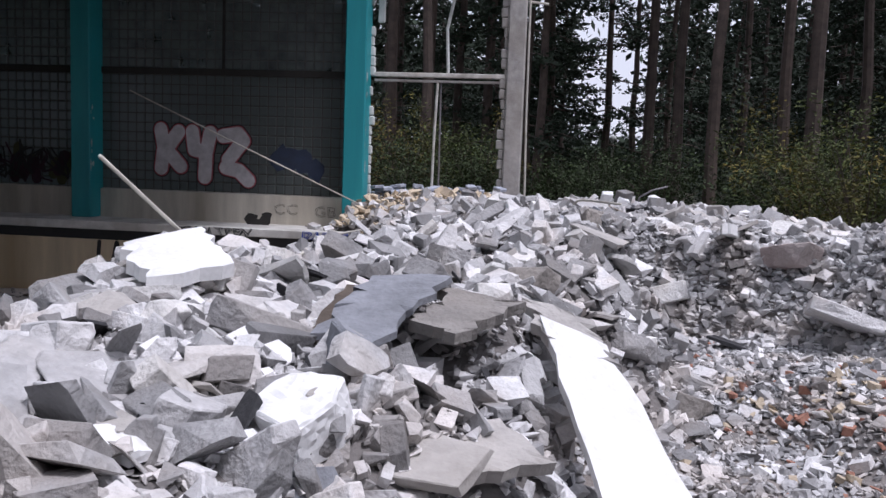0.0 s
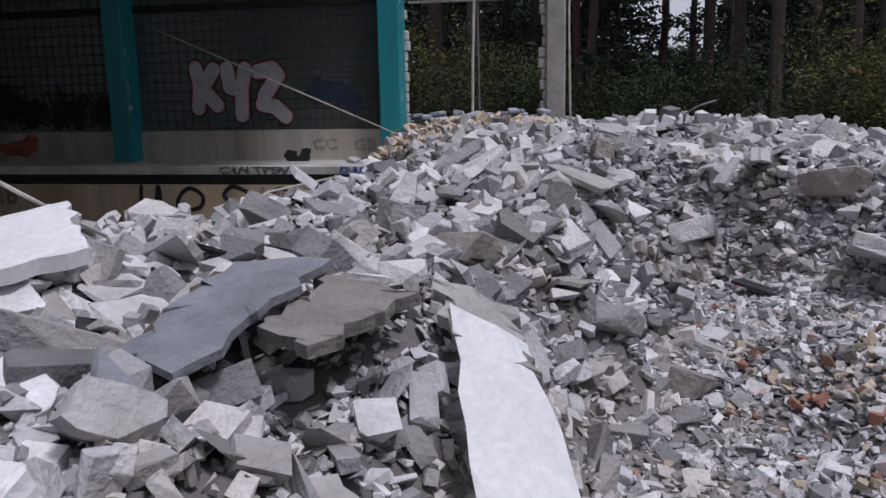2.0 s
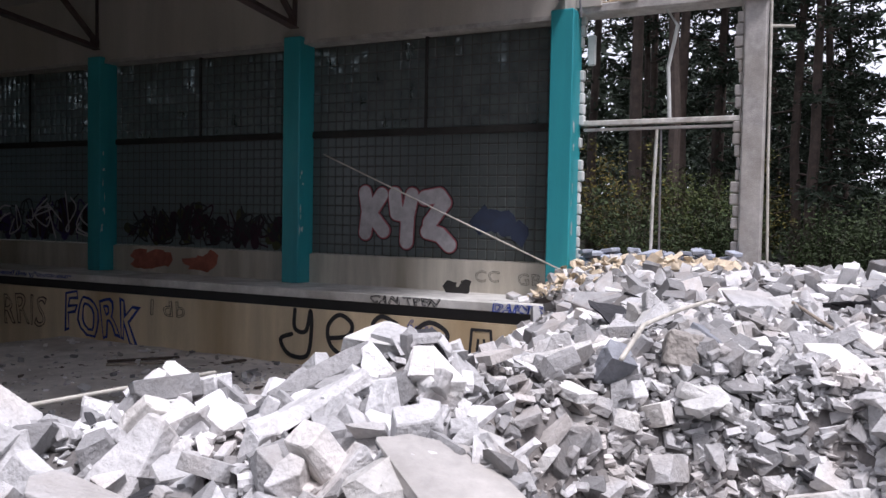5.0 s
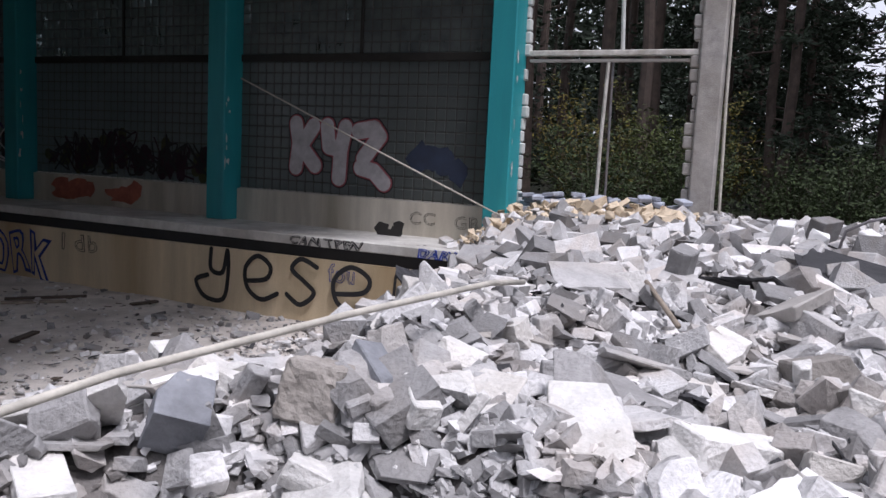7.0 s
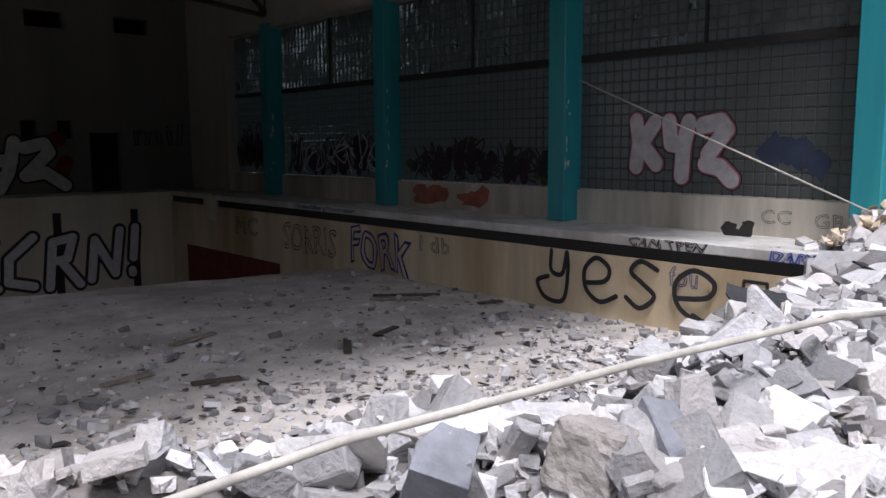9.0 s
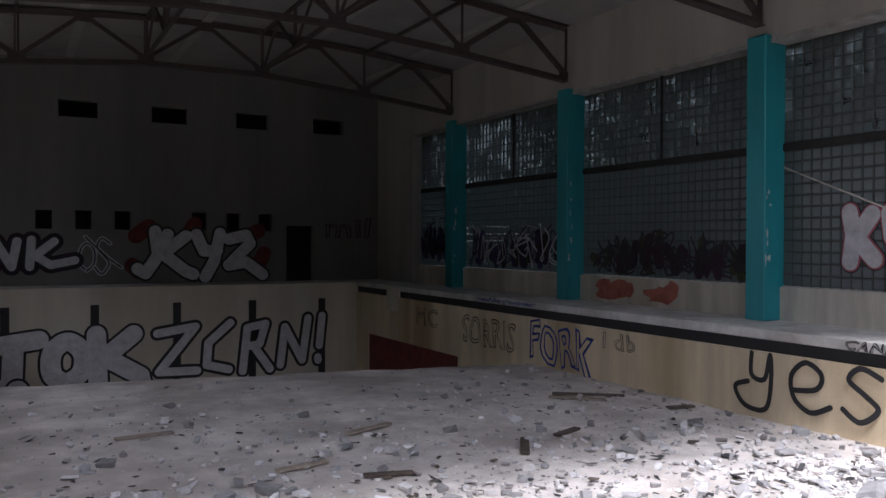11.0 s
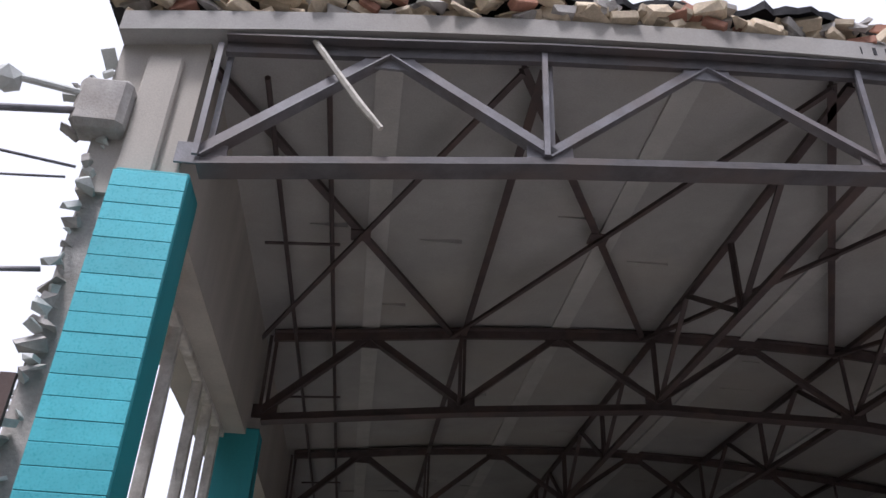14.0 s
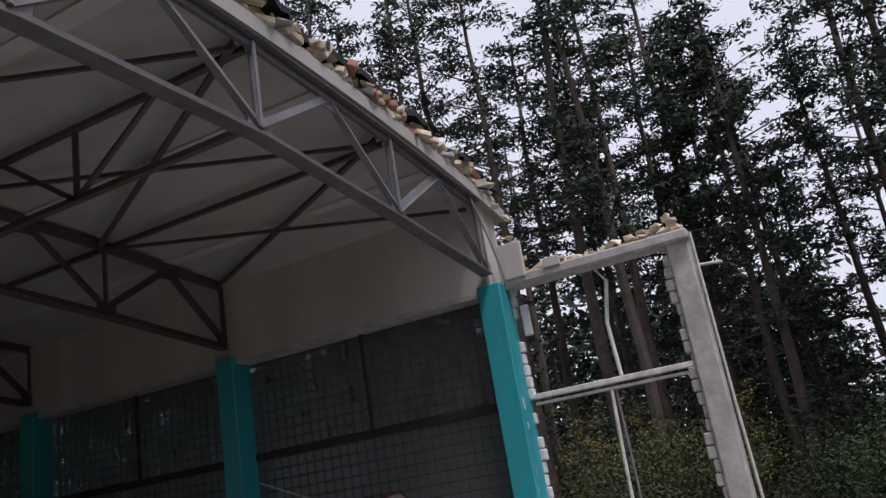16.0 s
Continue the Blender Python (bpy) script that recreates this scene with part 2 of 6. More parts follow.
def beam(bm, p, q, w, h):
    """A straight bar from p to q, w wide and h high."""
    p, q = Vector(p), Vector(q)
    d = q - p
    up = Vector((0, 0, 1)) if abs(d.normalized().z) < 0.95 else Vector((0, 1, 0))
    s = d.cross(up).normalized() * (w / 2)
    u = s.cross(d).normalized() * (h / 2)
    ring = [[bm.verts.new(c + i * s + j * u) for i, j in ((-1, -1), (1, -1), (1, 1), (-1, 1))] for c in (p, q)]
    for k in range(4):
        bm.faces.new((ring[0][k], ring[0][(k + 1) % 4], ring[1][(k + 1) % 4], ring[1][k]))
    bm.faces.new(ring[0][::-1])
    bm.faces.new(ring[1])


def angle_bar(bm, p, q, w=0.09):
    """A pair of rolled angles back to back: a T-shaped bar."""
    p, q = Vector(p), Vector(q)
    d = (q - p).normalized()
    up = Vector((0, 0, 1)) if abs(d.z) < 0.95 else Vector((1, 0, 0))
    s = d.cross(up).normalized()
    u = s.cross(d).normalized()
    beam(bm, p, q, w, 0.014)
    beam(bm, p + u * w * 0.45, q + u * w * 0.45, 0.03, w * 0.9)


def sweep(bm, pts, profile):
    """One bar along pts (x, z) with a closed profile of (y, dz)."""
    rings = [[bm.verts.new((x, y, z + dz)) for y, dz in profile] for x, z in pts]
    n = len(profile)
    for a, b in zip(rings, rings[1:]):
        for k in range(n):
            bm.faces.new((a[k], a[(k + 1) % n], b[(k + 1) % n], b[k]))
    bm.faces.new(rings[0][::-1])
    bm.faces.new(rings[-1])
    bmesh.ops.recalc_face_normals(bm, faces=bm.faces)


def tube(bm, pts, r, sides=8):
    """A round bar through pts; r is a radius or one per point."""
    pts = [Vector(p) for p in pts]
    rs = r if isinstance(r, (list, tuple)) else [r] * len(pts)
    rings = []
    for i, p in enumerate(pts):
        d = (pts[min(i + 1, len(pts) - 1)] - pts[max(i - 1, 0)]).normalized()
        up = Vector((0, 0, 1)) if abs(d.z) < 0.9 else Vector((0, 1, 0))
        s = d.cross(up).normalized()
        u = s.cross(d)
        rings.append([bm.verts.new(p + rs[i] * (math.cos(6.2832 * k / sides) * s + math.sin(6.2832 * k / sides) * u)) for k in range(sides)])
    for a, b in zip(rings, rings[1:]):
        for k in range(sides):
            bm.faces.new((a[k], a[(k + 1) % sides], b[(k + 1) % sides], b[k]))
    bm.faces.new(rings[0][::-1])
    bm.faces.new(rings[-1])


def rock_data(seed, n=14, flat=0.7, blocky=0.5):
    """Verts and faces of one broken lump of unit size."""
    rng = random.Random(seed)
    bm = bmesh.new()
    for _ in range(n):
        v = Vector((rng.uniform(-1, 1), rng.uniform(-1, 1), rng.uniform(-1, 1)))
        if v.length > 1:
            v.normalize()
        v = v.lerp(Vector([math.copysign(0.62, c) for c in v]), blocky)
        bm.verts.new((v.x * rng.uniform(0.8, 1.1), v.y * 0.75, v.z * flat))
    r = bmesh.ops.convex_hull(bm, input=bm.verts)
    bmesh.ops.delete(bm, geom=list({g for g in r["geom_interior"] + r["geom_unused"] if isinstance(g, bmesh.types.BMVert)}), context="VERTS")
    bmesh.ops.dissolve_limit(bm, angle_limit=0.25, verts=bm.verts, edges=bm.edges)
    bmesh.ops.triangulate(bm, faces=bm.faces)
    bm.verts.index_update()
    vs = np.array([v.co[:] for v in bm.verts])
    fs = [[v.index for v in f.verts] for f in bm.faces]
    bm.free()
    return vs, fs


ROCKS = [rock_data(100 + i, 12 + i % 8, 0.26 + 0.13 * (i % 5), 0.5 + 0.11 * (i % 4)) for i in range(26)]


def scatter(name, mat, places, label, category, kind="stuff"):
    """One mesh of many lumps; places: (x, y, z, size, rock, turn)."""
    verts, faces, at = [], [], 0
    for m, k in places:
        vs, fs = ROCKS[k]
        a = np.array(m)
        verts.append(vs @ a[:3, :3].T + a[:3, 3])
        faces += [[i + at for i in f] for f in fs]
        at += len(vs)
    me = bpy.data.meshes.new(name)
    me.from_pydata(np.concatenate(verts).tolist(), [], faces)
    me.materials.append(mat)
    return tagged(new(name, me), label, category, "", kind)


def smooth01(a, b, v):
    t = min(max((v - a) / (b - a), 0), 1)
    return t * t * (3 - 2 * t)


def ease(xs, ys, v):
    """A smooth curve through a few knots."""
    if v <= xs[0]:
        return ys[0]
    for (a, b), (p, q) in zip(zip(xs, xs[1:]), zip(ys, ys[1:])):
        if v <= b:
            return p + (q - p) * smooth01(a, b, v)
    return ys[-1]


FLOOR_Z = -1.37


LEFT_EDGE = ((-17, -14, -12, -11, -9, -6, -3, -1.5, 0.4), (-2.6, -2.8, -4.05, -4.25, -3.9, -3.3, -2.6, -2.1, -0.5))
RUN = ((-15, -12, -9, -6, -3, 0.4), (2.4, 2.8, 3.6, 4.4, 4.4, 1.3))


def toe_y(x):
    return ease(*LEFT_EDGE, x) + ease(*RUN, x)


def pile(x, y):
    """Height of the rubble: a ridge, steep towards the pool, with a trodden way along it."""
    crest = ease((-19, -15, -12, -10, -7.5, -6, -3, 0, 2, 4), (0.5, 0.9, 1.06, 0.92, 0.74, 0.8, 0.7, 0.6, 0.5, -0.3), x)
    edge = ease(*LEFT_EDGE, x)
    low = FLOOR_Z - 0.08 if x < -1.3 else -0.05
    h = low + (crest - low) * (1 - smooth01(edge, toe_y(x), y))
    side = ease((-16, -13, -11, -8, -4), (-4.2, -4.5, -5.2, -6.0, -6.5), x)
    back = smooth01(side, side - 6.5, y)
    h = h * (1 - back) - 0.6 * back
    live = 1 - smooth01(edge + 1.0, toe_y(x) + 0.3, y)
    h += live * (noise.noise((x * 0.8, y * 0.8, 1.3)) * 0.14 + noise.noise((x * 2.6, y * 2.6, 4.1)) * 0.09)
    h += 0.035 * live * noise.noise((x * 7, y * 7, 2.2))
    h -= 0.2 * math.exp(-((x + 14.62) / 0.22) ** 2 - ((y + 3.72) / 0.16) ** 2)
    d2 = [((x - px) ** 2 + (y - py) ** 2, pz) for px, py, pz in WAY]
    near = min(d2)[0]
    if near > 0.8:
        return h
    ws = [(math.exp((near - d) / 0.09), pz) for d, pz in d2 if d < near + 0.6]
    level = sum(w * pz for w, pz in ws) / sum(w for w, _ in ws)
    k = 1 - smooth01(0.42, 0.85, math.sqrt(near))
    return h * (1 - k) + min(h, level) * k


# the trodden way: under the eye of the walker
WAY = []
for (_, p, _, _), (_, q, _, _) in zip(PATH, PATH[1:]):
    for s in range(4):
        e = Vector(p).lerp(Vector(q), s / 4)
        WAY.append((e.x, e.y, e.z - 1.06))

# ---- setting: ground, pool, walls ----
def sheet(name, xs, ys, fn, mat, label, category, kind="structure", smooth=True):
    verts = [(x, y, fn(x, y)) for y in ys for x in xs]
    w = len(xs)
    faces = [(j * w + i, j * w + i + 1, (j + 1) * w + i + 1, (j + 1) * w + i) for j in range(len(ys) - 1) for i in range(w - 1)]
    me = bpy.data.meshes.new(name)
    me.from_pydata(verts, [], faces)
    me.materials.append(mat)
    if smooth:
        for p in me.polygons:
            p.use_smooth = True
    return tagged(new(name, me), label, category, "", kind)


def lines(a, b, step, far):
    inner = list(np.arange(a, b + 0.001, step))
    return [-far, a - 60, a - 20, a - 6] + [float(v) for v in inner] + [b + 6, b + 20, b + 60, far]


def ground_z(x, y):
    inside = (-17 < x < 2.2) and (-5 < y < 26)
    if inside:
        return -4.2
    return -0.6 + 0.15 * noise.noise((x * 0.12, y * 0.12, 0)) + 0.6 * smooth01(0, 6, x) + 0.5 * smooth01(8, 40, x)


sheet("ground", lines(-24, 20, 2, 1500), lines(-24, 30, 2, 1500), ground_z, EARTH, "dark mossy forest ground around the ruin", "ground")

HX0, END_Y = -14.92, 24.0
POOL_L, POOL_R, POOL_Y = -13.6, -1.58, 21.8

# pool basin
def floor_z(x, y):
    return ease((11.6, 15.0, 19.0), (FLOOR_Z, -2.9, -3.6), y + 0.17 * (x + 5)) + 0.03 * noise.noise((x, y, 2))


sheet("pool_floor", [POOL_L + (POOL_R - POOL_L) * i / 40 for i in range(41)], [-3.2 + 25.0 * i / 80 for i in range(81)],
      floor_z, FLOOR_DUST, "dusty empty pool floor dropping to the deep end", "floor")
pool_r = thing("pool_wall_right", solid((POOL_R, -3.2, -3.8), (POOL_R + 0.25, POOL_Y, -0.3)), POOL, "yellowed pool side wall with rust stains and graffiti", "wall", kind="structure")
part("overflow_recess", solid((POOL_R + 0.06, -3.2, -0.3), (POOL_R + 0.25, 18.3, -0.1)), BLACK, pool_r, "black overflow gutter")
part("gutter_block", solid((POOL_R - 0.02, 18.3, -0.75), (POOL_R + 0.25, 19.2, 0.02), 0.02), POOL_END, pool_r)
part("overflow_recess", solid((POOL_R + 0.06, 19.2, -0.3), (POOL_R + 0.25, POOL_Y, -0.1)), BLACK, pool_r)
part("lip", solid((POOL_R - 0.03, -3.2, -0.1), (POOL_R + 0.25, 18.3, 0.06), 0.015), DECK, pool_r)
part("lip", solid((POOL_R - 0.03, 19.2, -0.1), (POOL_R + 0.25, POOL_Y, 0.06), 0.015), DECK, pool_r)
part("red_band", solid((POOL_R - 0.012, 14.5, -3.5), (POOL_R, 20.6, -1.65)), SPRAY_RED, pool_r, "flaking red paint band")
pool_e = thing("pool_wall_end", solid((POOL_L, POOL_Y, -3.8), (POOL_R + 0.25, POOL_Y + 0.3, 0.02)), POOL_END, "pale tiled deep-end pool wall with lane stripes", "wall", kind="structure")
for i in range(5):
    sx = -2.85 - 2.38 * i
    part("lane_stripe", solid((sx - 0.12, POOL_Y - 0.012, -3.7), (sx + 0.12, POOL_Y, -0.5)), BLACK, pool_e)
thing("pool_wall_left", solid((POOL_L - 0.25, 1.2, -3.8), (POOL_L, POOL_Y, 0.02)), POOL, "yellowed pool side wall", "wall", kind="structure")
thing("deck_right", solid((POOL_R + 0.25, -6.0, -0.3), (0.95, END_Y, 0)), DECK, "worn pale tiled pool deck", "floor", kind="structure")
thing("deck_end", solid((HX0 - 0.6, POOL_Y + 0.3, -0.3), (POOL_R + 0.25, END_Y, 0)), DECK, "worn pale tiled pool deck", "floor", kind="structure")
thing("deck_left", solid((HX0 - 0.6, 1.2, -0.3), (POOL_L - 0.25, POOL_Y + 0.3, 0)), DECK, "worn pale tiled pool deck", "floor", kind="structure")

# truss geometry
NODE_X = [-14.93, -12.08, -9.06, -5.96, -2.88, 0.1]
LOW_Z = [5.51, 5.85, 6.13, 6.13, 5.85, 5.51]
TOP_X = [(NODE_X[i // 2] + NODE_X[(i + 1) // 2]) / 2 for i in range(11)]
TOP_Z = [6.77, 6.91, 7.07, 7.19, 7.29, 7.32, 7.29, 7.19, 7.07, 6.91, 6.77]


def roof_z(x):
    t = (x + 7.5) / 7.6
    return 7.41 - 0.56 * t * t


# right wall
def right_wall():
    w = thing("wall_right", solid((0.42, 0.22, 0), (0.9, 20.95, 0.62)), SILL_WALL, "stained low tiled wall under the glass-block windows", "wall", kind="structure")
    part("upper_wall", solid((0.16, 0.0, 5.19), (0.9, END_Y, 6.95)), PLASTER, w, "bare cream plaster")
    part("lintel_edge", solid((0.14, 0.22, 5.11), (0.9, 20.95, 5.19)), CONCRETE, w)
    part("corner_wall", solid((0.16, 20.95, 0), (0.9, END_Y, 5.19)), PLASTER, w)
    return w


right_wall()


def column(x, y, side, height=5.26):
    """A painted pier of the side walls; side +1 looks towards +x from the hall's axis."""
    ob = base("column", pose(x, y, 0), "teal painted concrete column with chipped edges", "column", "hall columns", "structure")
    bm = solid((0, -0.22, 0), (0.55 * side, 0.22, height), 0.02)
    part("shaft", bm, TEAL, ob)
    rng = random.Random(int(y * 7 + x))
    for _ in range(7):
        z = rng.uniform(0.6, 3.2)
        bm = bmesh.new()
        bmesh.ops.create_circle(bm, cap_ends=True, segments=13, radius=1)
        w, h = rng.uniform(0.012, 0.04), rng.uniform(0.03, 0.13)
        for v in bm.verts:
            k = rng.uniform(0.45, 1.3)
            v.co = Vector((v.co.x * k * w, 0, v.co.y * k * h))
        bmesh.ops.translate(bm, verts=bm.verts, vec=(side * rng.uniform(0.03, 0.15), -0.224, z))
        part("paint_chip", bm, CHIP, ob)
    return ob


for y in (0, 6, 12, 18):
    column(0.0, y, 1)
for y in (6, 12, 18):
    column(HX0, y, -1)

# end wall with vents, small windows and a door
def slab_with_holes(name, x0, x1, z0, z1, y0, y1, holes, mat, label):
    """A wall of boxes round rectangular openings (x0, x1, z0, z1)."""
    xs = sorted({x0, x1, *[h[0] for h in holes], *[h[1] for h in holes]})
    zs = sorted({z0, z1, *[h[2] for h in holes], *[h[3] for h in holes]})
    bm = bmesh.new()
    for a, b in zip(xs, xs[1:]):
        start = None
        for c, d in list(zip(zs, zs[1:])) + [(z1, None)]:
            mx = (a + b) / 2
            open_here = d is None or any(h[0] < mx < h[1] and h[2] < (c + d) / 2 < h[3] for h in holes)
            if not open_here and start is None:
                start = c
            if open_here and start is not None:
                box(bm, (a, y0, start), (b, y1, c))
                start = None
    bmesh.ops.remove_doubles(bm, verts=bm.verts, dist=0.0005)
    return thing(name, bm, mat, label, "wall", kind="structure")


VENTS = [(-13.7 + 2.82 * i, -12.55 + 2.82 * i, 5.4, 5.93) for i in range(5)]
SMALL = [(x, x + 0.48, 1.8, 2.4) for x in (-11.54, -10.39, -9.21, -6.74, -5.56, -4.44)]
DOOR = [(-3.42, -2.4, 0.0, 2.0)]
wall_end = slab_with_holes("wall_end", HX0 - 0.6, 0.9, 0, 7.5, END_Y, END_Y + 0.3, VENTS + SMALL + DOOR, END_WALL, "grimy painted end wall, darkened for its depth in the hall, with graffiti and vent holes")
# back room walls coloured near black so the openings look unlit
thing("wall_back_room", solid((HX0 - 0.6, END_Y + 2.5, -0.3), (0.9, END_Y + 2.7, 7.5)), VOID, "near-black wall standing for the unlit room behind the end wall", "wall", kind="structure")
thing("wall_back_side", solid((HX0 - 0.8, END_Y + 0.3, -0.3), (HX0 - 0.6, END_Y + 2.7, 7.5)), VOID, "near-black side wall of the unlit back room", "wall", kind="structure")
thing("wall_back_east", solid((0.9, END_Y + 0.0, -0.3), (1.1, END_Y + 2.7, 7.5)), VOID, "near-black side wall of the unlit back room", "wall", kind="structure")

# left wall
lw = thing("wall_left", solid((HX0 - 0.9, 0.22, -0.3), (HX0 - 0.42, 20.95, 0.62)), SILL_WALL, "stained low tiled wall under the broken windows", "wall", kind="structure")
part("upper_wall", solid((HX0 - 0.9, 0.05, 5.19), (HX0 - 0.16, END_Y, 6.95)), PLASTER, lw, "bare cream plaster")
part("corner_wall", solid((HX0 - 0.9, 20.95, 0), (HX0 - 0.16, END_Y, 5.19)), PLASTER, lw)

# roof slabs
bm = bmesh.new()
NS = 60
for k in range(NS):
    a, b = HX0 - 0.9 + 17.0 * k / NS, HX0 - 0.9 + 17.0 * (k + 1) / NS
    vs = []
    for y in (-0.14, END_Y + 2.7):
        for x in (a, b):
            for dz in (0, 0.22):
                vs.append(bm.verts.new((x, y, roof_z(x) + dz)))
    for f in ((0, 2, 6, 4), (1, 5, 7, 3), (0, 1, 3, 2), (4, 6, 7, 5)):
        bm.faces.new([vs[i] for i in f])
bmesh.ops.remove_doubles(bm, verts=bm.verts, dist=0.001)
strip_from = len(bm.faces)
for x in TOP_X[1::2]:
    box(bm, (x - 0.13, 0.15, roof_z(x) - 0.035), (x + 0.13, END_Y, roof_z(x) + 0.1))
bm.faces.ensure_lookup_table()
for f in bm.faces[strip_from:]:
    f.material_index = 1
for k in range(44):
    rng = random.Random(k)
    x, y = rng.uniform(-14.5, -1), rng.uniform(0.6, 22)
    box(bm, (x, y, roof_z(x) - 0.012), (x + rng.uniform(0.3, 0.7), y + 0.03, roof_z(x) + 0.05))
bmesh.ops.recalc_face_normals(bm, faces=bm.faces)
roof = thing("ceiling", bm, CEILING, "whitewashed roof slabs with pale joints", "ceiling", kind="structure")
roof.data.materials.append(JOINT)


# ---- trusses ----
def truss(y, mat, label, chord):
    ob = base("roof_truss", pose(0, y, 0), label, "truss", "roof trusses")
    bm = bmesh.new()
    sweep(bm, list(zip(NODE_X, LOW_Z)), ((-0.11, -0.07), (0.11, -0.07), (0.11, -0.05), (0.03, -0.05), (0.03, 0.06), (-0.03, 0.06), (-0.03, -0.05), (-0.11, -0.05)))
    part("bottom_chord", bm, chord, ob)
    bm = bmesh.new()
    sweep(bm, list(zip(TOP_X, TOP_Z)), ((-0.03, -0.06), (0.03, -0.06), (0.03, 0.06), (0.12, 0.06), (0.12, 0.08), (-0.12, 0.08), (-0.12, 0.06), (-0.03, 0.06)))
    part("top_chord", bm, chord, ob)
    for i in range(5):
        m = 2 * i + 1
        for a, b in (((NODE_X[i], LOW_Z[i] + 0.06), (TOP_X[m], TOP_Z[m] - 0.05)), ((TOP_X[m], TOP_Z[m] - 0.05), (NODE_X[i + 1], LOW_Z[i + 1] + 0.06))):
            bm = bmesh.new()
            angle_bar(bm, (a[0], 0, a[1]), (b[0], 0, b[1]), 0.13 if i in (0, 4) else 0.1)
            part("diagonal", bm, mat, ob)
    for i in range(6):
        bm = bmesh.new()
        for s in (-0.06, 0.06):
            beam(bm, (NODE_X[i] + s * 0.6, s, LOW_Z[i] + 0.05), (NODE_X[i] + s * 0.6, s, TOP_Z[2 * i]), 0.05, 0.03)
        part("vertical", bm, mat, ob)
        part("gusset", solid((NODE_X[i] - 0.2, -0.012, LOW_Z[i]), (NODE_X[i] + 0.2, 0.012, LOW_Z[i] + 0.2)), mat, ob)
    for i in range(1, 10, 2):
        part("gusset", solid((TOP_X[i] - 0.22, -0.014, TOP_Z[i] - 0.18), (TOP_X[i] + 0.22, 0.014, TOP_Z[i] + 0.02)), mat, ob)
    return ob


truss(0, STEEL_GREY, "weathered grey steel roof truss exposed at the broken edge", STEEL_SHADED)
for y in (6, 12, 18):
    truss(y, STEEL, "dark brown steel roof truss on columns", STEEL)


def braces():
    """Wind bracing under the slabs, and upright bracing between trusses."""
    def bar(p, q, w, name="roof_brace", label="dark brown steel roof brace between trusses"):
        bm = bmesh.new()
        angle_bar(bm, p, q, w)
        thing(name, bm, STEEL, label, "brace", "roof braces")

    def top(i):
        return TOP_Z[2 * i] - 0.05

    for i in (0, 1, 2, 3, 4):
        a, b = NODE_X[i], NODE_X[i + 1]
        bar((a - 0.2, 0.1, top(i)), (b - 0.2, 5.9, top(i + 1)), 0.09)
        bar((b - 0.2, 0.1, top(i + 1) - 0.07), (a - 0.2, 5.9, top(i) - 0.07), 0.06)
        bm = bmesh.new()
        box(bm, ((a + b) / 2 - 0.32, 2.88, (top(i) + top(i + 1)) / 2 - 0.03), ((a + b) / 2 - 0.08, 3.12, (top(i) + top(i + 1)) / 2 - 0.01))
        thing("brace_plate", bm, STEEL, "dark steel plate where two braces cross", "plate", "roof braces")
    for y in (0, 6, 12):
        for i in (1, 4):
            bar((NODE_X[i], y + 0.1, top(i)), (NODE_X[i], y + 5.9, top(i)), 0.09)
        for i in (2, 3):
            ob = base("bracing_truss", pose(0, y, 0), "dark brown upright bracing between roof trusses", "truss", "bracing trusses")
            x, zt, zb = NODE_X[i], top(i), LOW_Z[i] + 0.1
            for n, (p, q) in (("top_chord", ((x, 0.1, zt), (x, 5.9, zt))), ("bottom_chord", ((x, 0.1, zb), (x, 5.9, zb))),
                              ("diagonal", ((x, 0.1, zb), (x, 1.5, zt))), ("diagonal", ((x, 1.5, zt), (x, 3.0, zb))),
                              ("diagonal", ((x, 3.0, zb), (x, 4.5, zt))), ("diagonal", ((x, 4.5, zt), (x, 5.9, zb))),
                              ("vertical", ((x, 3.0, zb), (x, 3.0, zt)))):
                bm = bmesh.new()
                angle_bar(bm, p, q, 0.1 if "chord" in n else 0.07)
                part(n, bm, STEEL, ob)
    for x in (-14.6, -14.05):
        bm = bmesh.new()
        tube(bm, [(x, y, roof_z(x) - 0.16) for y in (0.3, 6, 12, 18, 23.8)], 0.028)
        thing("ceiling_pipe", bm, STEEL, "thin dark pipe hung under the roof", "pipe", "ceiling pipes")
    for y in (3.2, 8.4, 14):
        bm = bmesh.new()
        tube(bm, [(-14.85, y, roof_z(-15) - 0.12), (-13.95, y, roof_z(-14) - 0.19)], 0.02)
        thing("pipe_hanger", bm, STEEL, "thin dark cross bar carrying the pipes", "bar", "pipe hangers")


braces()

# ---- windows of glass block ----
def block_mesh(w, h):
    return mesh_of("glass_block", solid((-0.04, -w / 2, -h / 2), (0.04, w / 2, h / 2), 0.018), GLASS)


def join_copies(name, me, places, mat):
    """One mesh of many copies of me, moved only."""
    vs = np.array([v.co[:] for v in me.vertices])
    fs = [list(p.vertices) for p in me.polygons]
    verts, faces = [], []
    for k, p in enumerate(places):
        verts.append(vs + np.array(p))
        faces += [[i + k * len(vs) for i in f] for f in fs]
    out = bpy.data.meshes.new(name)
    out.from_pydata(np.concatenate(verts).tolist(), [], faces)
    out.materials.append(mat)
    return out


WIN_X = 0.54


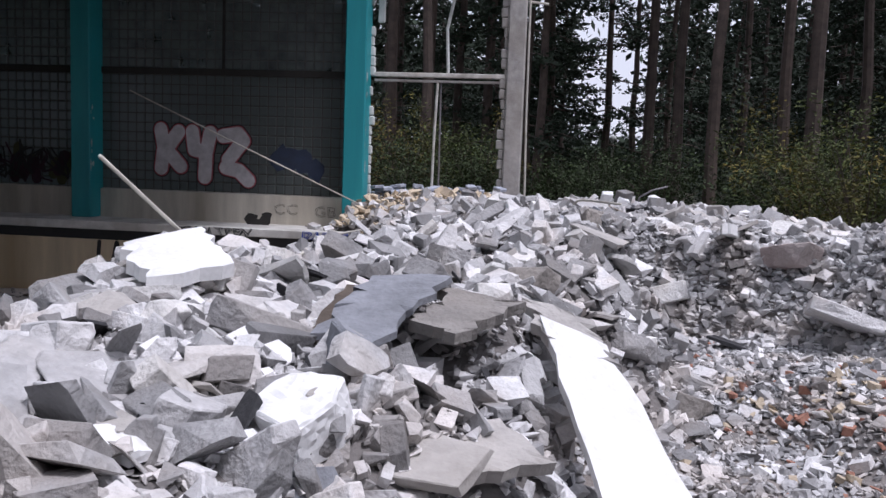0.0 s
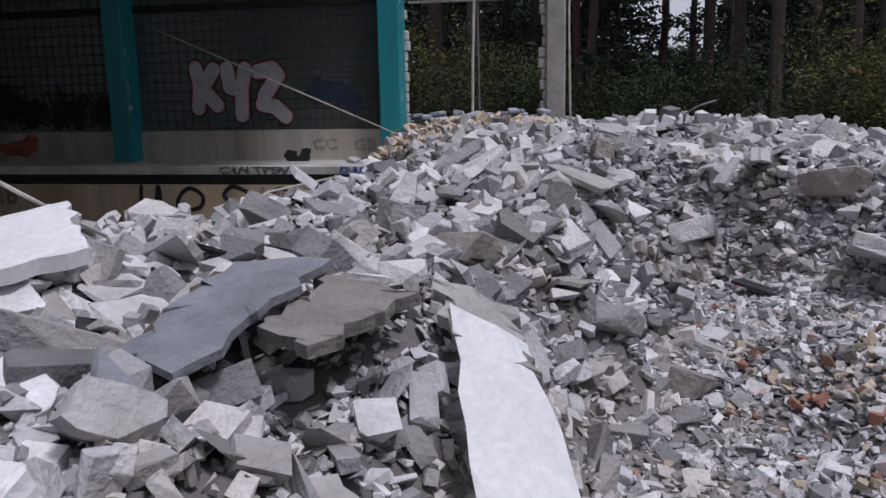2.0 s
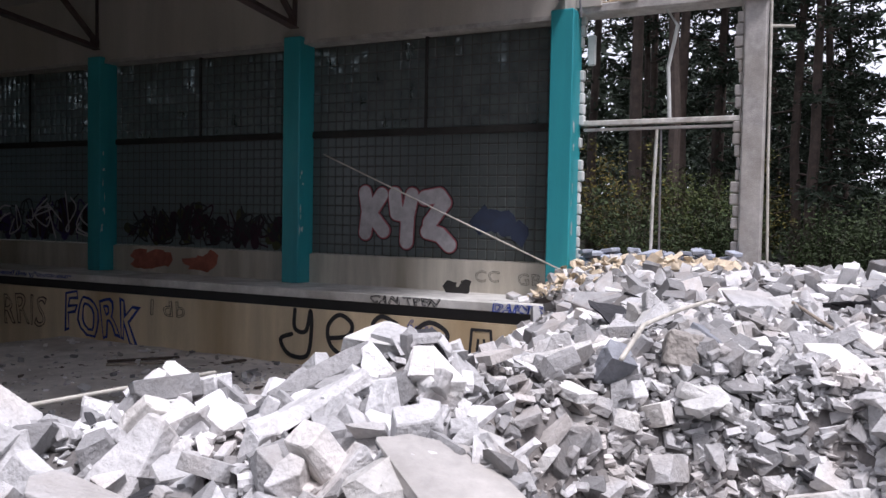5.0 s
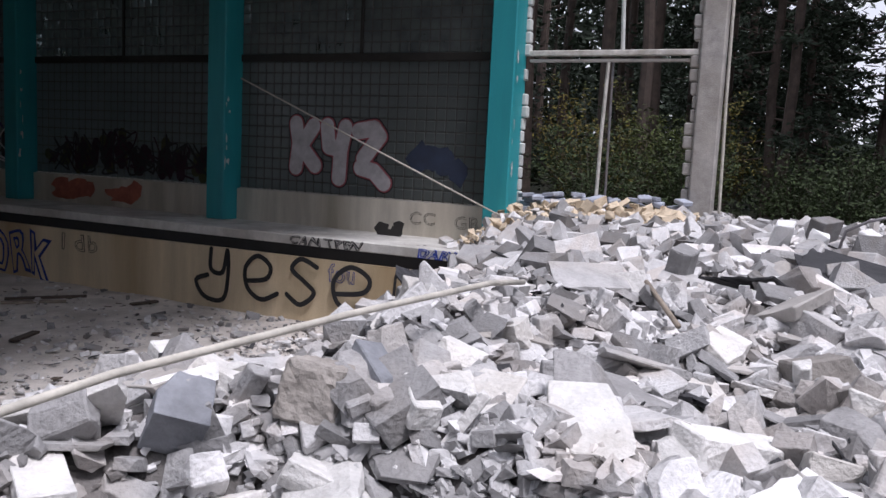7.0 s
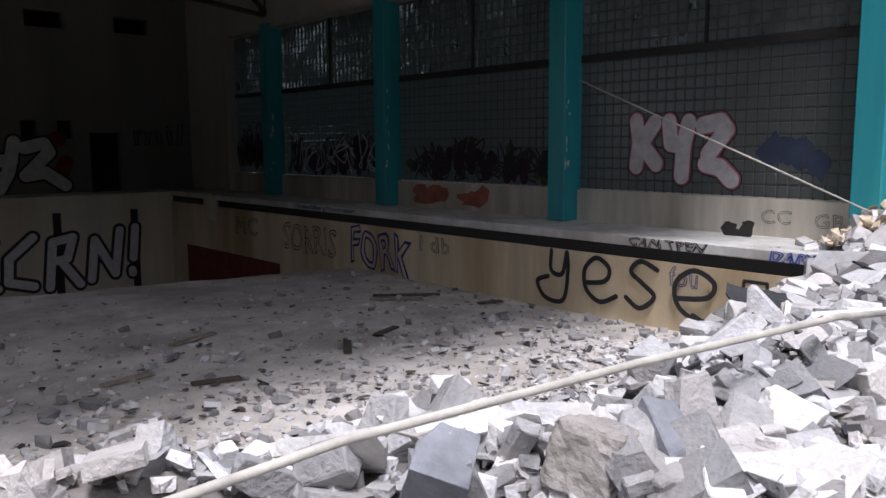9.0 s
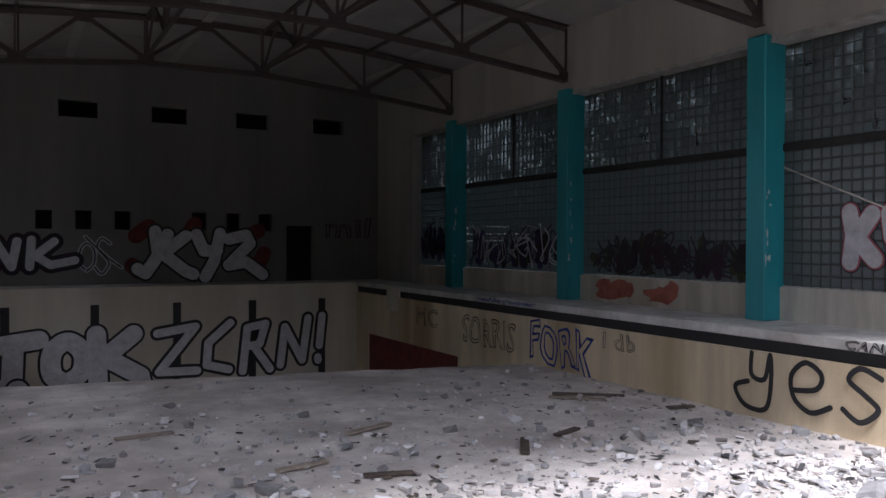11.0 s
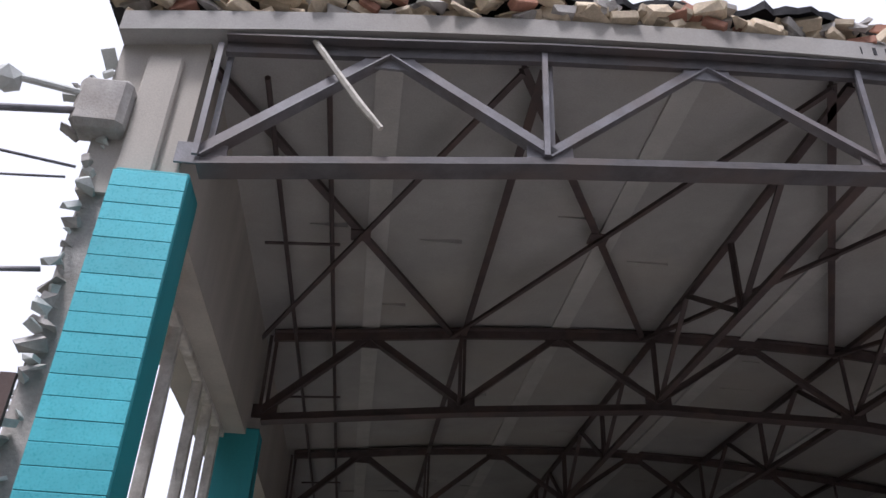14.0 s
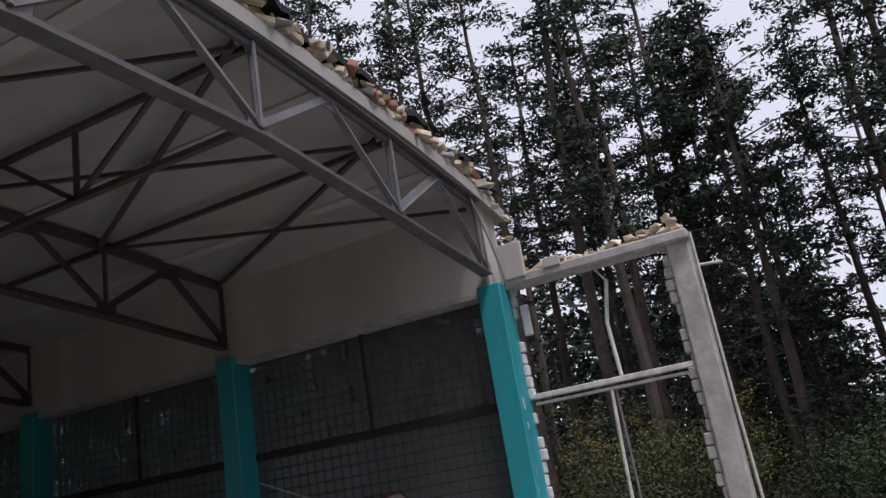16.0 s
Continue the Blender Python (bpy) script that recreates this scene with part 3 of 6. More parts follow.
def block_window(number, y0, y1, single):
    w = base("window_%d" % number, pose(WIN_X, (y0 + y1) / 2, 0.62), "grimy glass-block window with a dark rail, sprayed with paint", "window", "", "structure")
    cols = round((y1 - y0) / 0.1985)
    pw = (y1 - y0) / cols
    rows = [0.64 + 0.208 * (r + 0.5) for r in range(12)] + [3.28 + 0.2 * (r + 0.5) for r in range(9)]
    mid = (y0 + y1) / 2
    me = block_mesh(pw - 0.012, 0.19)
    places = [(0, y0 + pw * (c + 0.5) - mid, z - 0.62) for z in rows for c in range(cols)]
    n = 300 if single else 0
    for p in places[:n]:
        ob = new("glass_block", me)
        ob.parent, ob.location = w, p
    low = 12 * cols
    for some, mat in ((places[n:low], GLASS), (places[max(n, low):], GLASS_UPPER)):
        ob = new("glass_blocks", join_copies("glass_blocks", me, some, mat))
        ob.parent = w
        tagged(ob, kind="stuff")
    bm = bmesh.new()
    for c in range(1, cols):
        y = y0 + pw * c - mid
        box(bm, (-0.03, y - 0.007, 0.0), (0.03, y + 0.007, 2.52))
        box(bm, (-0.03, y - 0.007, 2.66), (0.03, y + 0.007, 4.46))
    for z in rows:
        box(bm, (-0.028, y0 - mid, z - 0.62 + 0.095), (0.028, y1 - mid, z - 0.62 + 0.11))
    part("mortar", bm, MORTAR, w)
    part("rail", solid((-0.07, y0 - mid, 2.52), (0.06, y1 - mid, 2.66), 0.01), VOID, w, "dark steel rail")
    if y1 - y0 > 4:
        part("mullion", solid((-0.075, -0.03, 2.66), (0.05, 0.03, 4.5), 0.008), VOID, w, "dark steel mullion")
    part("sill_strip", solid((-0.06, y0 - mid, -0.03), (0.06, y1 - mid, 0.018)), CONCRETE, w)
    return w


for i, (a, b) in enumerate(((0.22, 5.78), (6.22, 11.78), (12.22, 17.78), (18.22, 20.95))):
    block_window(i + 1, a, b, i == 0)

# ---- left wall: pier clad in tile, empty frames ----
def tiled_pier():
    ob = base("tiled_column", pose(HX0, 0, 0), "bright teal tiled column at the torn end of the wall", "column", "", "structure")
    part("core", solid((-0.56, -0.2, 0), (0, 0.22, 5.28), 0.02), TEAL, ob)
    rng = random.Random(3)
    me = mesh_of("tile", solid((-0.277, -0.02, -0.073), (0.277, 0.0, 0.073), 0.004), TEAL_TILE)
    half = mesh_of("tile", solid((-0.146, -0.02, -0.073), (0.146, 0.0, 0.073), 0.004), TEAL_TILE)
    for r in range(35):
        t = new("tile", half if r < 17 else me)
        t.parent, t.location = ob, (-0.15 if r < 17 else -0.28, -0.2 - rng.uniform(0, 0.002), 0.08 + 0.1495 * r)
    return ob


tiled_pier()


def torn_wall():
    """What is left of the wall beyond the tiled pier."""
    rng = random.Random(11)
    ob = base("torn_wall", pose(-15.68, 0.1, 0), "broken concrete wall stub with crumbling pale edge", "wall", "", "structure")
    part("core", solid((-0.12, 0.0, -0.3), (0.16, 0.3, 5.6), 0.03), CONCRETE, ob)
    for k in range(120):
        z0 = -0.2 + 6.8 * k / 120
        reach = 0.1 + 0.12 * noise.noise((z0 * 1.7, 3, 1)) + (0.22 if z0 > 5.7 else 0)
        vs, fs = ROCKS[rng.randrange(26)]
        bm = bmesh.new()
        sz = rng.uniform(0.05, 0.13)
        m = Matrix.LocRotScale((-reach * rng.uniform(0.3, 1.2), rng.uniform(-0.15, 0.2), z0), Euler((rng.gauss(0, 0.5), rng.gauss(0, 0.5), rng.gauss(0, 1))), Vector((1.2, 1, 1)) * sz)
        pv = [bm.verts.new(m @ Vector(v)) for v in vs]
        for f in fs:
            bm.faces.new([pv[i] for i in f])
        part("masonry_lump", bm, CHIP if k % 3 else CONCRETE, ob)
    part("plaster_strip", solid((0.12, -0.12, 5.28), (0.42, 0.2, 6.6), 0.02), PLASTER, ob)
    bm = bmesh.new()
    box(bm, (-0.3, -0.25, 5.7), (0.12, 0.05, 6.2), 0.05)
    part("bracket_box", bm, CONCRETE, ob)
    part("steel_strap", solid((-0.12, -0.26, 1.5), (0.0, -0.22, 2.6)), STEEL, ob, "rusty brown steel strap")
    part("steel_strap", solid((-0.12, -0.26, 2.9), (-0.02, -0.22, 3.6)), STEEL, ob)


torn_wall()
for pts, r in (([(-15.9, -0.1, 5.85), (-16.8, -0.3, 5.62), (-17.8, -0.4, 5.7), (-20.5, -0.6, 6.0)], 0.03),
               ([(-15.8, -0.1, 5.3), (-16.9, -0.3, 5.35), (-18.5, -0.4, 5.05)], 0.012),
               ([(-15.85, -0.1, 5.2), (-16.95, -0.3, 5.0), (-17.15, -0.35, 4.2), (-17.3, -0.35, 3.2), (-17.05, -0.35, 3.25)], 0.01),
               ([(-15.8, -0.1, 4.4), (-16.3, -0.2, 4.3), (-16.35, -0.22, 3.9)], 0.02)):
    bm = bmesh.new()
    tube(bm, pts, r, 6)
    thing("hanging_cable", bm, STEEL_GREY, "dark loose cable hanging from the torn wall", "cable", "cables", smooth=True)
bm = bmesh.new()
tube(bm, [(-15.9, -0.1, 6.02), (-16.45, -0.2, 6.05)], 0.03)
bmesh.ops.create_icosphere(bm, subdivisions=1, radius=0.13, matrix=Matrix.Translation((-16.5, -0.2, 6.02)))
thing("insulator", bm, CHIP, "pale broken lamp stub on the torn wall", "fixture")


def left_frames(number, y0, y1):
    w = base("window_%d" % number, pose(HX0 - 0.5, (y0 + y1) / 2, 0.62), "empty peeling white window frame with broken panes", "window", "", "structure")
    mid = (y0 + y1) / 2
    for y in (y0 + 0.05, y0 + 1.5, y0 + 2.1, y1 - 2.0, y1 - 1.2, y1 - 0.4):
        part("mullion", solid((-0.06, y - mid - 0.05, 0), (0.06, y - mid + 0.05, 4.55), 0.008), FRAME, w)
    for z in (0.05, 2.55, 4.5):
        part("rail", solid((-0.055, y0 - mid, z), (0.055, y1 - mid, z + 0.09), 0.008), FRAME, w)
    rng = random.Random(number)
    for _ in range(9):
        bm = bmesh.new()
        y, z, s = rng.uniform(y0, y1) - mid, rng.uniform(0.3, 4.3), rng.uniform(0.1, 0.3)
        vs = [bm.verts.new((-0.01, y + rng.uniform(-s, s), z + rng.uniform(-s, s))) for _ in range(3)]
        bm.faces.new(vs)
        part("pane_shard", bm, CHIP, w)


for i, (a, b) in enumerate(((0.22, 5.78), (6.22, 11.78), (12.22, 17.78), (18.22, 20.95))):
    left_frames(5 + i, a, b)
rng = random.Random(23)
for k in range(26):
    vs, fs = ROCKS[k]
    bm = bmesh.new()
    z = rng.uniform(2.2, 5.0)
    m = Matrix.LocRotScale((HX0 - 0.75 - rng.uniform(0, 0.3), rng.uniform(0.5, 3.2), z), Euler((rng.gauss(0, 1), rng.gauss(0, 1), 0)), Vector((0.1, 0.1, 0.1)) * rng.uniform(0.6, 2))
    pv = [bm.verts.new(m @ Vector(v)) for v in vs]
    for f in fs:
        bm.faces.new([pv[i] for i in f])
    if k == 0:
        hang = base("hanging_debris", pose(HX0 - 0.8, 1.5, 3.4), "twisted brick and lath debris hanging in the broken window", "debris")
    bmesh.ops.transform(bm, matrix=Matrix.Translation((-(HX0 - 0.8), -1.5, -3.4)), verts=bm.verts)
    part("lump", bm, BRICK_RED if k % 3 else CONCRETE, hang)
for k in range(7):
    bm = bmesh.new()
    y = rng.uniform(-0.8, 1.6)
    tube(bm, [(rng.uniform(-0.2, 0.1), y, 1.75), (0.0, y + rng.uniform(-0.3, 0.3), 0), (rng.uniform(-0.2, 0.2), y + 0.3, -1.8)], 0.025, 6)
    part("lath", bm, WOOD, hang)

# ---- broken bay beside the first column ----
def broken_bay():
    ob = base("window_frame_ruin", pose(0.5, -1.6, 0), "empty concrete window bay left standing, edges torn", "window", "", "structure")
    part("post", solid((-0.12, -1.83, -0.3), (0.12, -1.46, 5.32), 0.03), CONCRETE, ob, "bare concrete post")
    part("lintel", solid((-0.25, -1.85, 5.2), (0.3, 1.38, 5.36), 0.02), CONCRETE, ob)
    part("transom", solid((-0.05, -1.5, 3.2), (0.08, 1.3, 3.29), 0.01), FRAME, ob)
    part("transom", solid((-0.03, -1.45, 3.1), (0.05, 1.3, 3.15), 0.01), CONCRETE, ob)
    bm = bmesh.new()
    tube(bm, [(0, 0.02, 0.7), (0.0, 0.0, 2.0), (0.0, -0.04, 3.15)], 0.03, 6)
    part("mullion", bm, FRAME, ob)
    bm = bmesh.new()
    tube(bm, [(0.05, -0.12, 0.7), (0.05, -0.1, 3.1)], 0.02, 6)
    part("mullion", bm, STEEL_GREY, ob)
    bm = bmesh.new()
    tube(bm, [(0, -0.25, 3.3), (0.03, -0.2, 4.2), (0.0, -0.35, 4.9), (0, -0.15, 5.2)], 0.035, 6)
    part("mullion", bm, CHIP, ob, "bent pale strip")
    rng = random.Random(31)
    for k in range(22):
        z = 0.75 + 0.205 * k
        d = rng.uniform(0.04, 0.16)
        part("edge_block", solid((-0.06, -1.46, z), (0.1, -1.46 + d, z + 0.19), 0.02), CONCRETE, ob)
        if rng.random() < 0.8:
            part("edge_block", solid((-0.05, 1.38 - rng.uniform(0.03, 0.1), z), (0.08, 1.4, z + 0.19), 0.02), CHIP, ob)
    # torn masonry above the lintel, stepping down from the roof
    for k in range(95):
        u = rng.random()
        y = 1.45 - 3.15 * u
        top = 7.2 - 1.7 * smooth01(0, 0.16, u) + 0.1 * math.sin(u * 9) + (0.1 if u > 0.85 else 0)
        z = rng.uniform(5.36, max(top, 5.45))
        vs, fs = ROCKS[rng.randrange(26)]
        bm = bmesh.new()
        m = Matrix.LocRotScale((rng.uniform(-0.12, 0.28), y, z), Euler((rng.gauss(0, 0.25), rng.gauss(0, 0.25), rng.gauss(0, 0.4))), (0.13, 0.16, 0.1))
        pv = [bm.verts.new(m @ Vector(v)) for v in vs]
        for f in fs:
            bm.faces.new([pv[i] for i in f])
        part("masonry_lump", bm, BRICK_YELLOW, ob)
    part("plaster_patch", solid((-0.28, 0.95, 5.3), (-0.2, 1.42, 5.95), 0.01), PLASTER, ob)
    part("plaster_patch", solid((-0.28, 0.3, 5.33), (-0.22, 0.6, 5.5), 0.01), PLASTER, ob)
    bm = bmesh.new()
    tube(bm, [(-0.1, -1.95, 0.3), (-0.08, -1.9, 2.5), (-0.1, -1.88, 5.3)], 0.025, 6)
    part("conduit", bm, CABLE, ob, "pale pipe up the post")
    bm = bmesh.new()
    tube(bm, [(-0.05, -1.86, 4.75), (-0.1, -2.25, 4.7)], 0.025, 6)
    part("hook", bm, CABLE, ob)
    part("hanging_scrap", solid((-0.05, 1.1, 4.3), (0.02, 1.25, 4.85), 0.02), CHIP, ob)


broken_bay()

# ---- torn roof edge ----
def roof_edge():
    rng = random.Random(41)
    me = mesh_of("brick", solid((-0.125, -0.06, -0.044), (0.125, 0.06, 0.044), 0.008), BRICK_YELLOW)
    me2 = mesh_of("brick", solid((-0.125, -0.06, -0.044), (0.125, 0.06, 0.044), 0.008), BRICK_RED)
    rocks = []
    for k in range(10):
        vs, fs = ROCKS[k]
        m = bpy.data.meshes.new("roof_lump")
        m.from_pydata((vs * np.array((0.2, 0.16, 0.13))).tolist(), [], fs)
        m.materials.append(CONCRETE if k % 2 else BRICK_YELLOW)
        rocks.append(m)
    for k in range(260):
        x = -15.9 + 16.6 * (k + rng.random()) / 260
        lump = rng.random() < 0.5
        ob = new("roof_lump" if lump else "brick", rng.choice(rocks) if lump else (me if rng.random() < 0.75 else me2))
        layer = rng.random()
        ob.matrix_world = Matrix.LocRotScale((x, -0.16 + 0.2 * rng.random(), roof_z(x) + 0.26 + 0.26 * layer), Euler((rng.gauss(0, 0.25), rng.gauss(0, 0.3), rng.uniform(-0.7, 0.7))), Vector((1, 1, 1)) * rng.uniform(0.75, 1.25))
        tagged(ob, "loose broken brick on the torn roof edge" if not lump else "lump of roof screed on the torn roof edge", "brick" if not lump else "rubble", "roof edge debris")
    bm = bmesh.new()
    prev = None
    n = 150
    for k in range(n + 1):
        x = -16.1 + 17.3 * k / n
        y = -0.16 - 0.2 * noise.noise((x * 1.3, 0, 5)) - 0.1 * rng.random() ** 3
        z = roof_z(x) + 0.56 + 0.04 * noise.noise((x * 2.0, 1, 2))
        cur = [bm.verts.new((x, y, z - 0.05 * rng.random())), bm.verts.new((x, y + 0.1, z + 0.05)), bm.verts.new((x, 3, roof_z(x) + 0.74)), bm.verts.new((x, END_Y + 2.7, roof_z(x) + 0.74))]
        low = bm.verts.new((x, y + 0.02, z - 0.1))
        cur = [low] + cur
        if prev:
            for i in range(4):
                bm.faces.new((prev[i], cur[i], cur[i + 1], prev[i + 1]))
        prev = cur
    thing("roof_felt", bm, FELT, "ragged black roofing felt over the slabs", "roof", kind="structure")
    # painted lettering on the slab edge that cannot be read
    for i, w in enumerate((0.03, 0.09, 0.1, 0.1, 0.1, 0.05, 0.11, 0.12, 0.12, 0.03, 0.11, 0.11)):
        x = -9.05 + 0.125 * i
        thing("paint_mark", solid((x, -0.147, roof_z(x) + 0.06), (x + w * 0.35, -0.141, roof_z(x) + 0.15)), SPRAY_BLACK, "short dark painted mark on the slab edge", "lettering", "slab lettering", "structure")


roof_edge()
bm = bmesh.new()
tube(bm, [(-14.2, -0.06, 6.95), (-13.95, -0.1, 6.55), (-13.72, -0.12, 6.2), (-13.52, -0.13, 5.95)], [0.03, 0.03, 0.035, 0.025], 6)
thing("bent_pipe", bm, CABLE, "bent pale pipe hanging from the front truss", "pipe")
bm = bmesh.new()
tube(bm, [(-0.2, -0.06, 6.85), (-0.05, -0.2, 6.1), (0.05, -0.3, 5.5), (0.1, -0.32, 5.1)], 0.02, 6)
thing("hanging_strip", bm, STEEL_GREY, "loose grey metal strip hanging over the column", "strip")
bm = bmesh.new()
tube(bm, [(-15.5, 4.9, 5.5), (-15.2, 5.4, 5.3), (-15.1, 5.9, 5.5)], 0.015, 6)
thing("loose_wire", bm, CABLE, "pale loose wire at the wall top", "wire")

# ---- rubble ----
def lump_matrix(x, y, size, rng, tilt=1.0, sink=0.3, z=None):
    s = Vector((size * rng.uniform(0.8, 1.5), size * rng.uniform(0.7, 1.2), size * rng.uniform(0.6, 1.1)))
    rot = Euler((rng.gauss(0, 0.4) * tilt, rng.gauss(0, 0.4) * tilt, rng.uniform(0, 6.28)))
    zz = (pile(x, y) if z is None else z) + size * sink
    return Matrix.LocRotScale((x, y, zz), rot, s)


def off_way(x, y, r):
    return all((x - px) ** 2 + (y - py) ** 2 > r * r for px, py, _ in WAY)


sheet("rubble_bed", [-22 + 0.2 * i for i in range(28)] + [-16.4 + 0.065 * i for i in range(124)] + [-8.3 + 0.2 * i for i in range(65)], [-14 + 0.2 * i for i in range(35)] + [-7 + 0.065 * i for i in range(77)] + [-1.9 + 0.2 * i for i in range(38)], pile, RUBBLE_BED, "heap of crushed concrete and dust, darkened for crevice shade", "rubble", "stuff")


def in_hollow(x, y):
    """The dark hollow under the torn sheets."""
    return -15.05 < x < -14.2 and -3.98 < y < -3.4


def worn_mesh(name, data, mat, seed):
    """A lump with chipped, rounded edges and an uneven skin."""
    vs, fs = data
    bm = bmesh.new()
    pv = [bm.verts.new(Vector(v)) for v in vs]
    for f in fs:
        bm.faces.new([pv[i] for i in f])
    bmesh.ops.dissolve_limit(bm, angle_limit=0.35, verts=bm.verts, edges=bm.edges)
    bmesh.ops.bevel(bm, geom=bm.edges[:], offset=0.07, segments=1, affect="EDGES", clamp_overlap=True)
    bmesh.ops.triangulate(bm, faces=bm.faces)
    bmesh.ops.subdivide_edges(bm, edges=bm.edges[:], cuts=1, use_grid_fill=True)
    far = max(abs(c) for v in vs for c in v)
    for v in bm.verts:
        v.co = Vector([min(max(c, -far), far) for c in v.co])
        q = v.co * 2.6 + Vector((seed * 3.1, 0, 0))
        v.co += v.co.normalized() * (0.07 * noise.noise(q) + 0.04 * noise.noise(q * 2.7))
    bmesh.ops.triangulate(bm, faces=bm.faces)
    return mesh_of(name, bm, mat)


def broken_mesh(name, half, mat, seed, cuts=3, rough=0.035, grain=1):
    """A block or plate of the given half sizes with broken-off corners, worn edges and an uneven skin."""
    rng = random.Random(seed)
    bm = bmesh.new()
    bmesh.ops.create_cube(bm, size=2)
    hx, hy, hz = half
    for v in bm.verts:
        v.co = Vector((v.co.x * hx, v.co.y * hy, v.co.z * hz))
    thin = min(half)
    for k in range(cuts):
        a = rng.uniform(0, 6.283)
        no = Vector((math.cos(a) / hx, math.sin(a) / hy, rng.gauss(0, 0.35) / hz)) * thin
        no.normalize()
        reach = abs(no.x) * hx + abs(no.y) * hy + abs(no.z) * hz
        bmesh.ops.bisect_plane(bm, geom=bm.verts[:] + bm.edges[:] + bm.faces[:], plane_co=no * reach * rng.uniform(0.5, 0.78), plane_no=no, clear_outer=True)
        bmesh.ops.holes_fill(bm, edges=bm.edges[:])
    bmesh.ops.bevel(bm, geom=bm.edges[:], offset=thin * 0.1, segments=1, affect="EDGES", clamp_overlap=True)
    bmesh.ops.triangulate(bm, faces=bm.faces)
    for _ in range(grain):
        long_edges = [e for e in bm.edges if e.calc_length() > 0.28 * max(half)]
        bmesh.ops.subdivide_edges(bm, edges=long_edges, cuts=1)
        bmesh.ops.triangulate(bm, faces=bm.faces)
    bm.normal_update()
    big = max(half)
    moves = []
    for v in bm.verts:
        q = v.co / big * 2.2 + Vector((seed * 3.1, 0, 0))
        moves.append(v.normal * big * rough * (1.3 * noise.noise(q) + 1.0 * noise.noise(q * 3.1)))
    for v, d in zip(bm.verts, moves):
        v.co += d
    return mesh_of(name, bm, mat)


def joined(name, meshes, places, mat, label):
    """One mesh of many pieces; places: (matrix, which mesh)."""
    data = [(np.array([v.co[:] for v in me.vertices]), [list(p.vertices) for p in me.polygons]) for me in meshes]
    verts, faces, at = [], [], 0
    for m, k in places:
        vs, fs = data[k]
        a = np.array(m)
        verts.append(vs @ a[:3, :3].T + a[:3, 3])
        faces += [[i + at for i in f] for f in fs]
        at += len(vs)
    me = bpy.data.meshes.new(name)
    me.from_pydata(np.concatenate(verts).tolist(), [], faces)
    me.materials.append(mat)
    return tagged(new(name, me), label, "rubble", "", "stuff")


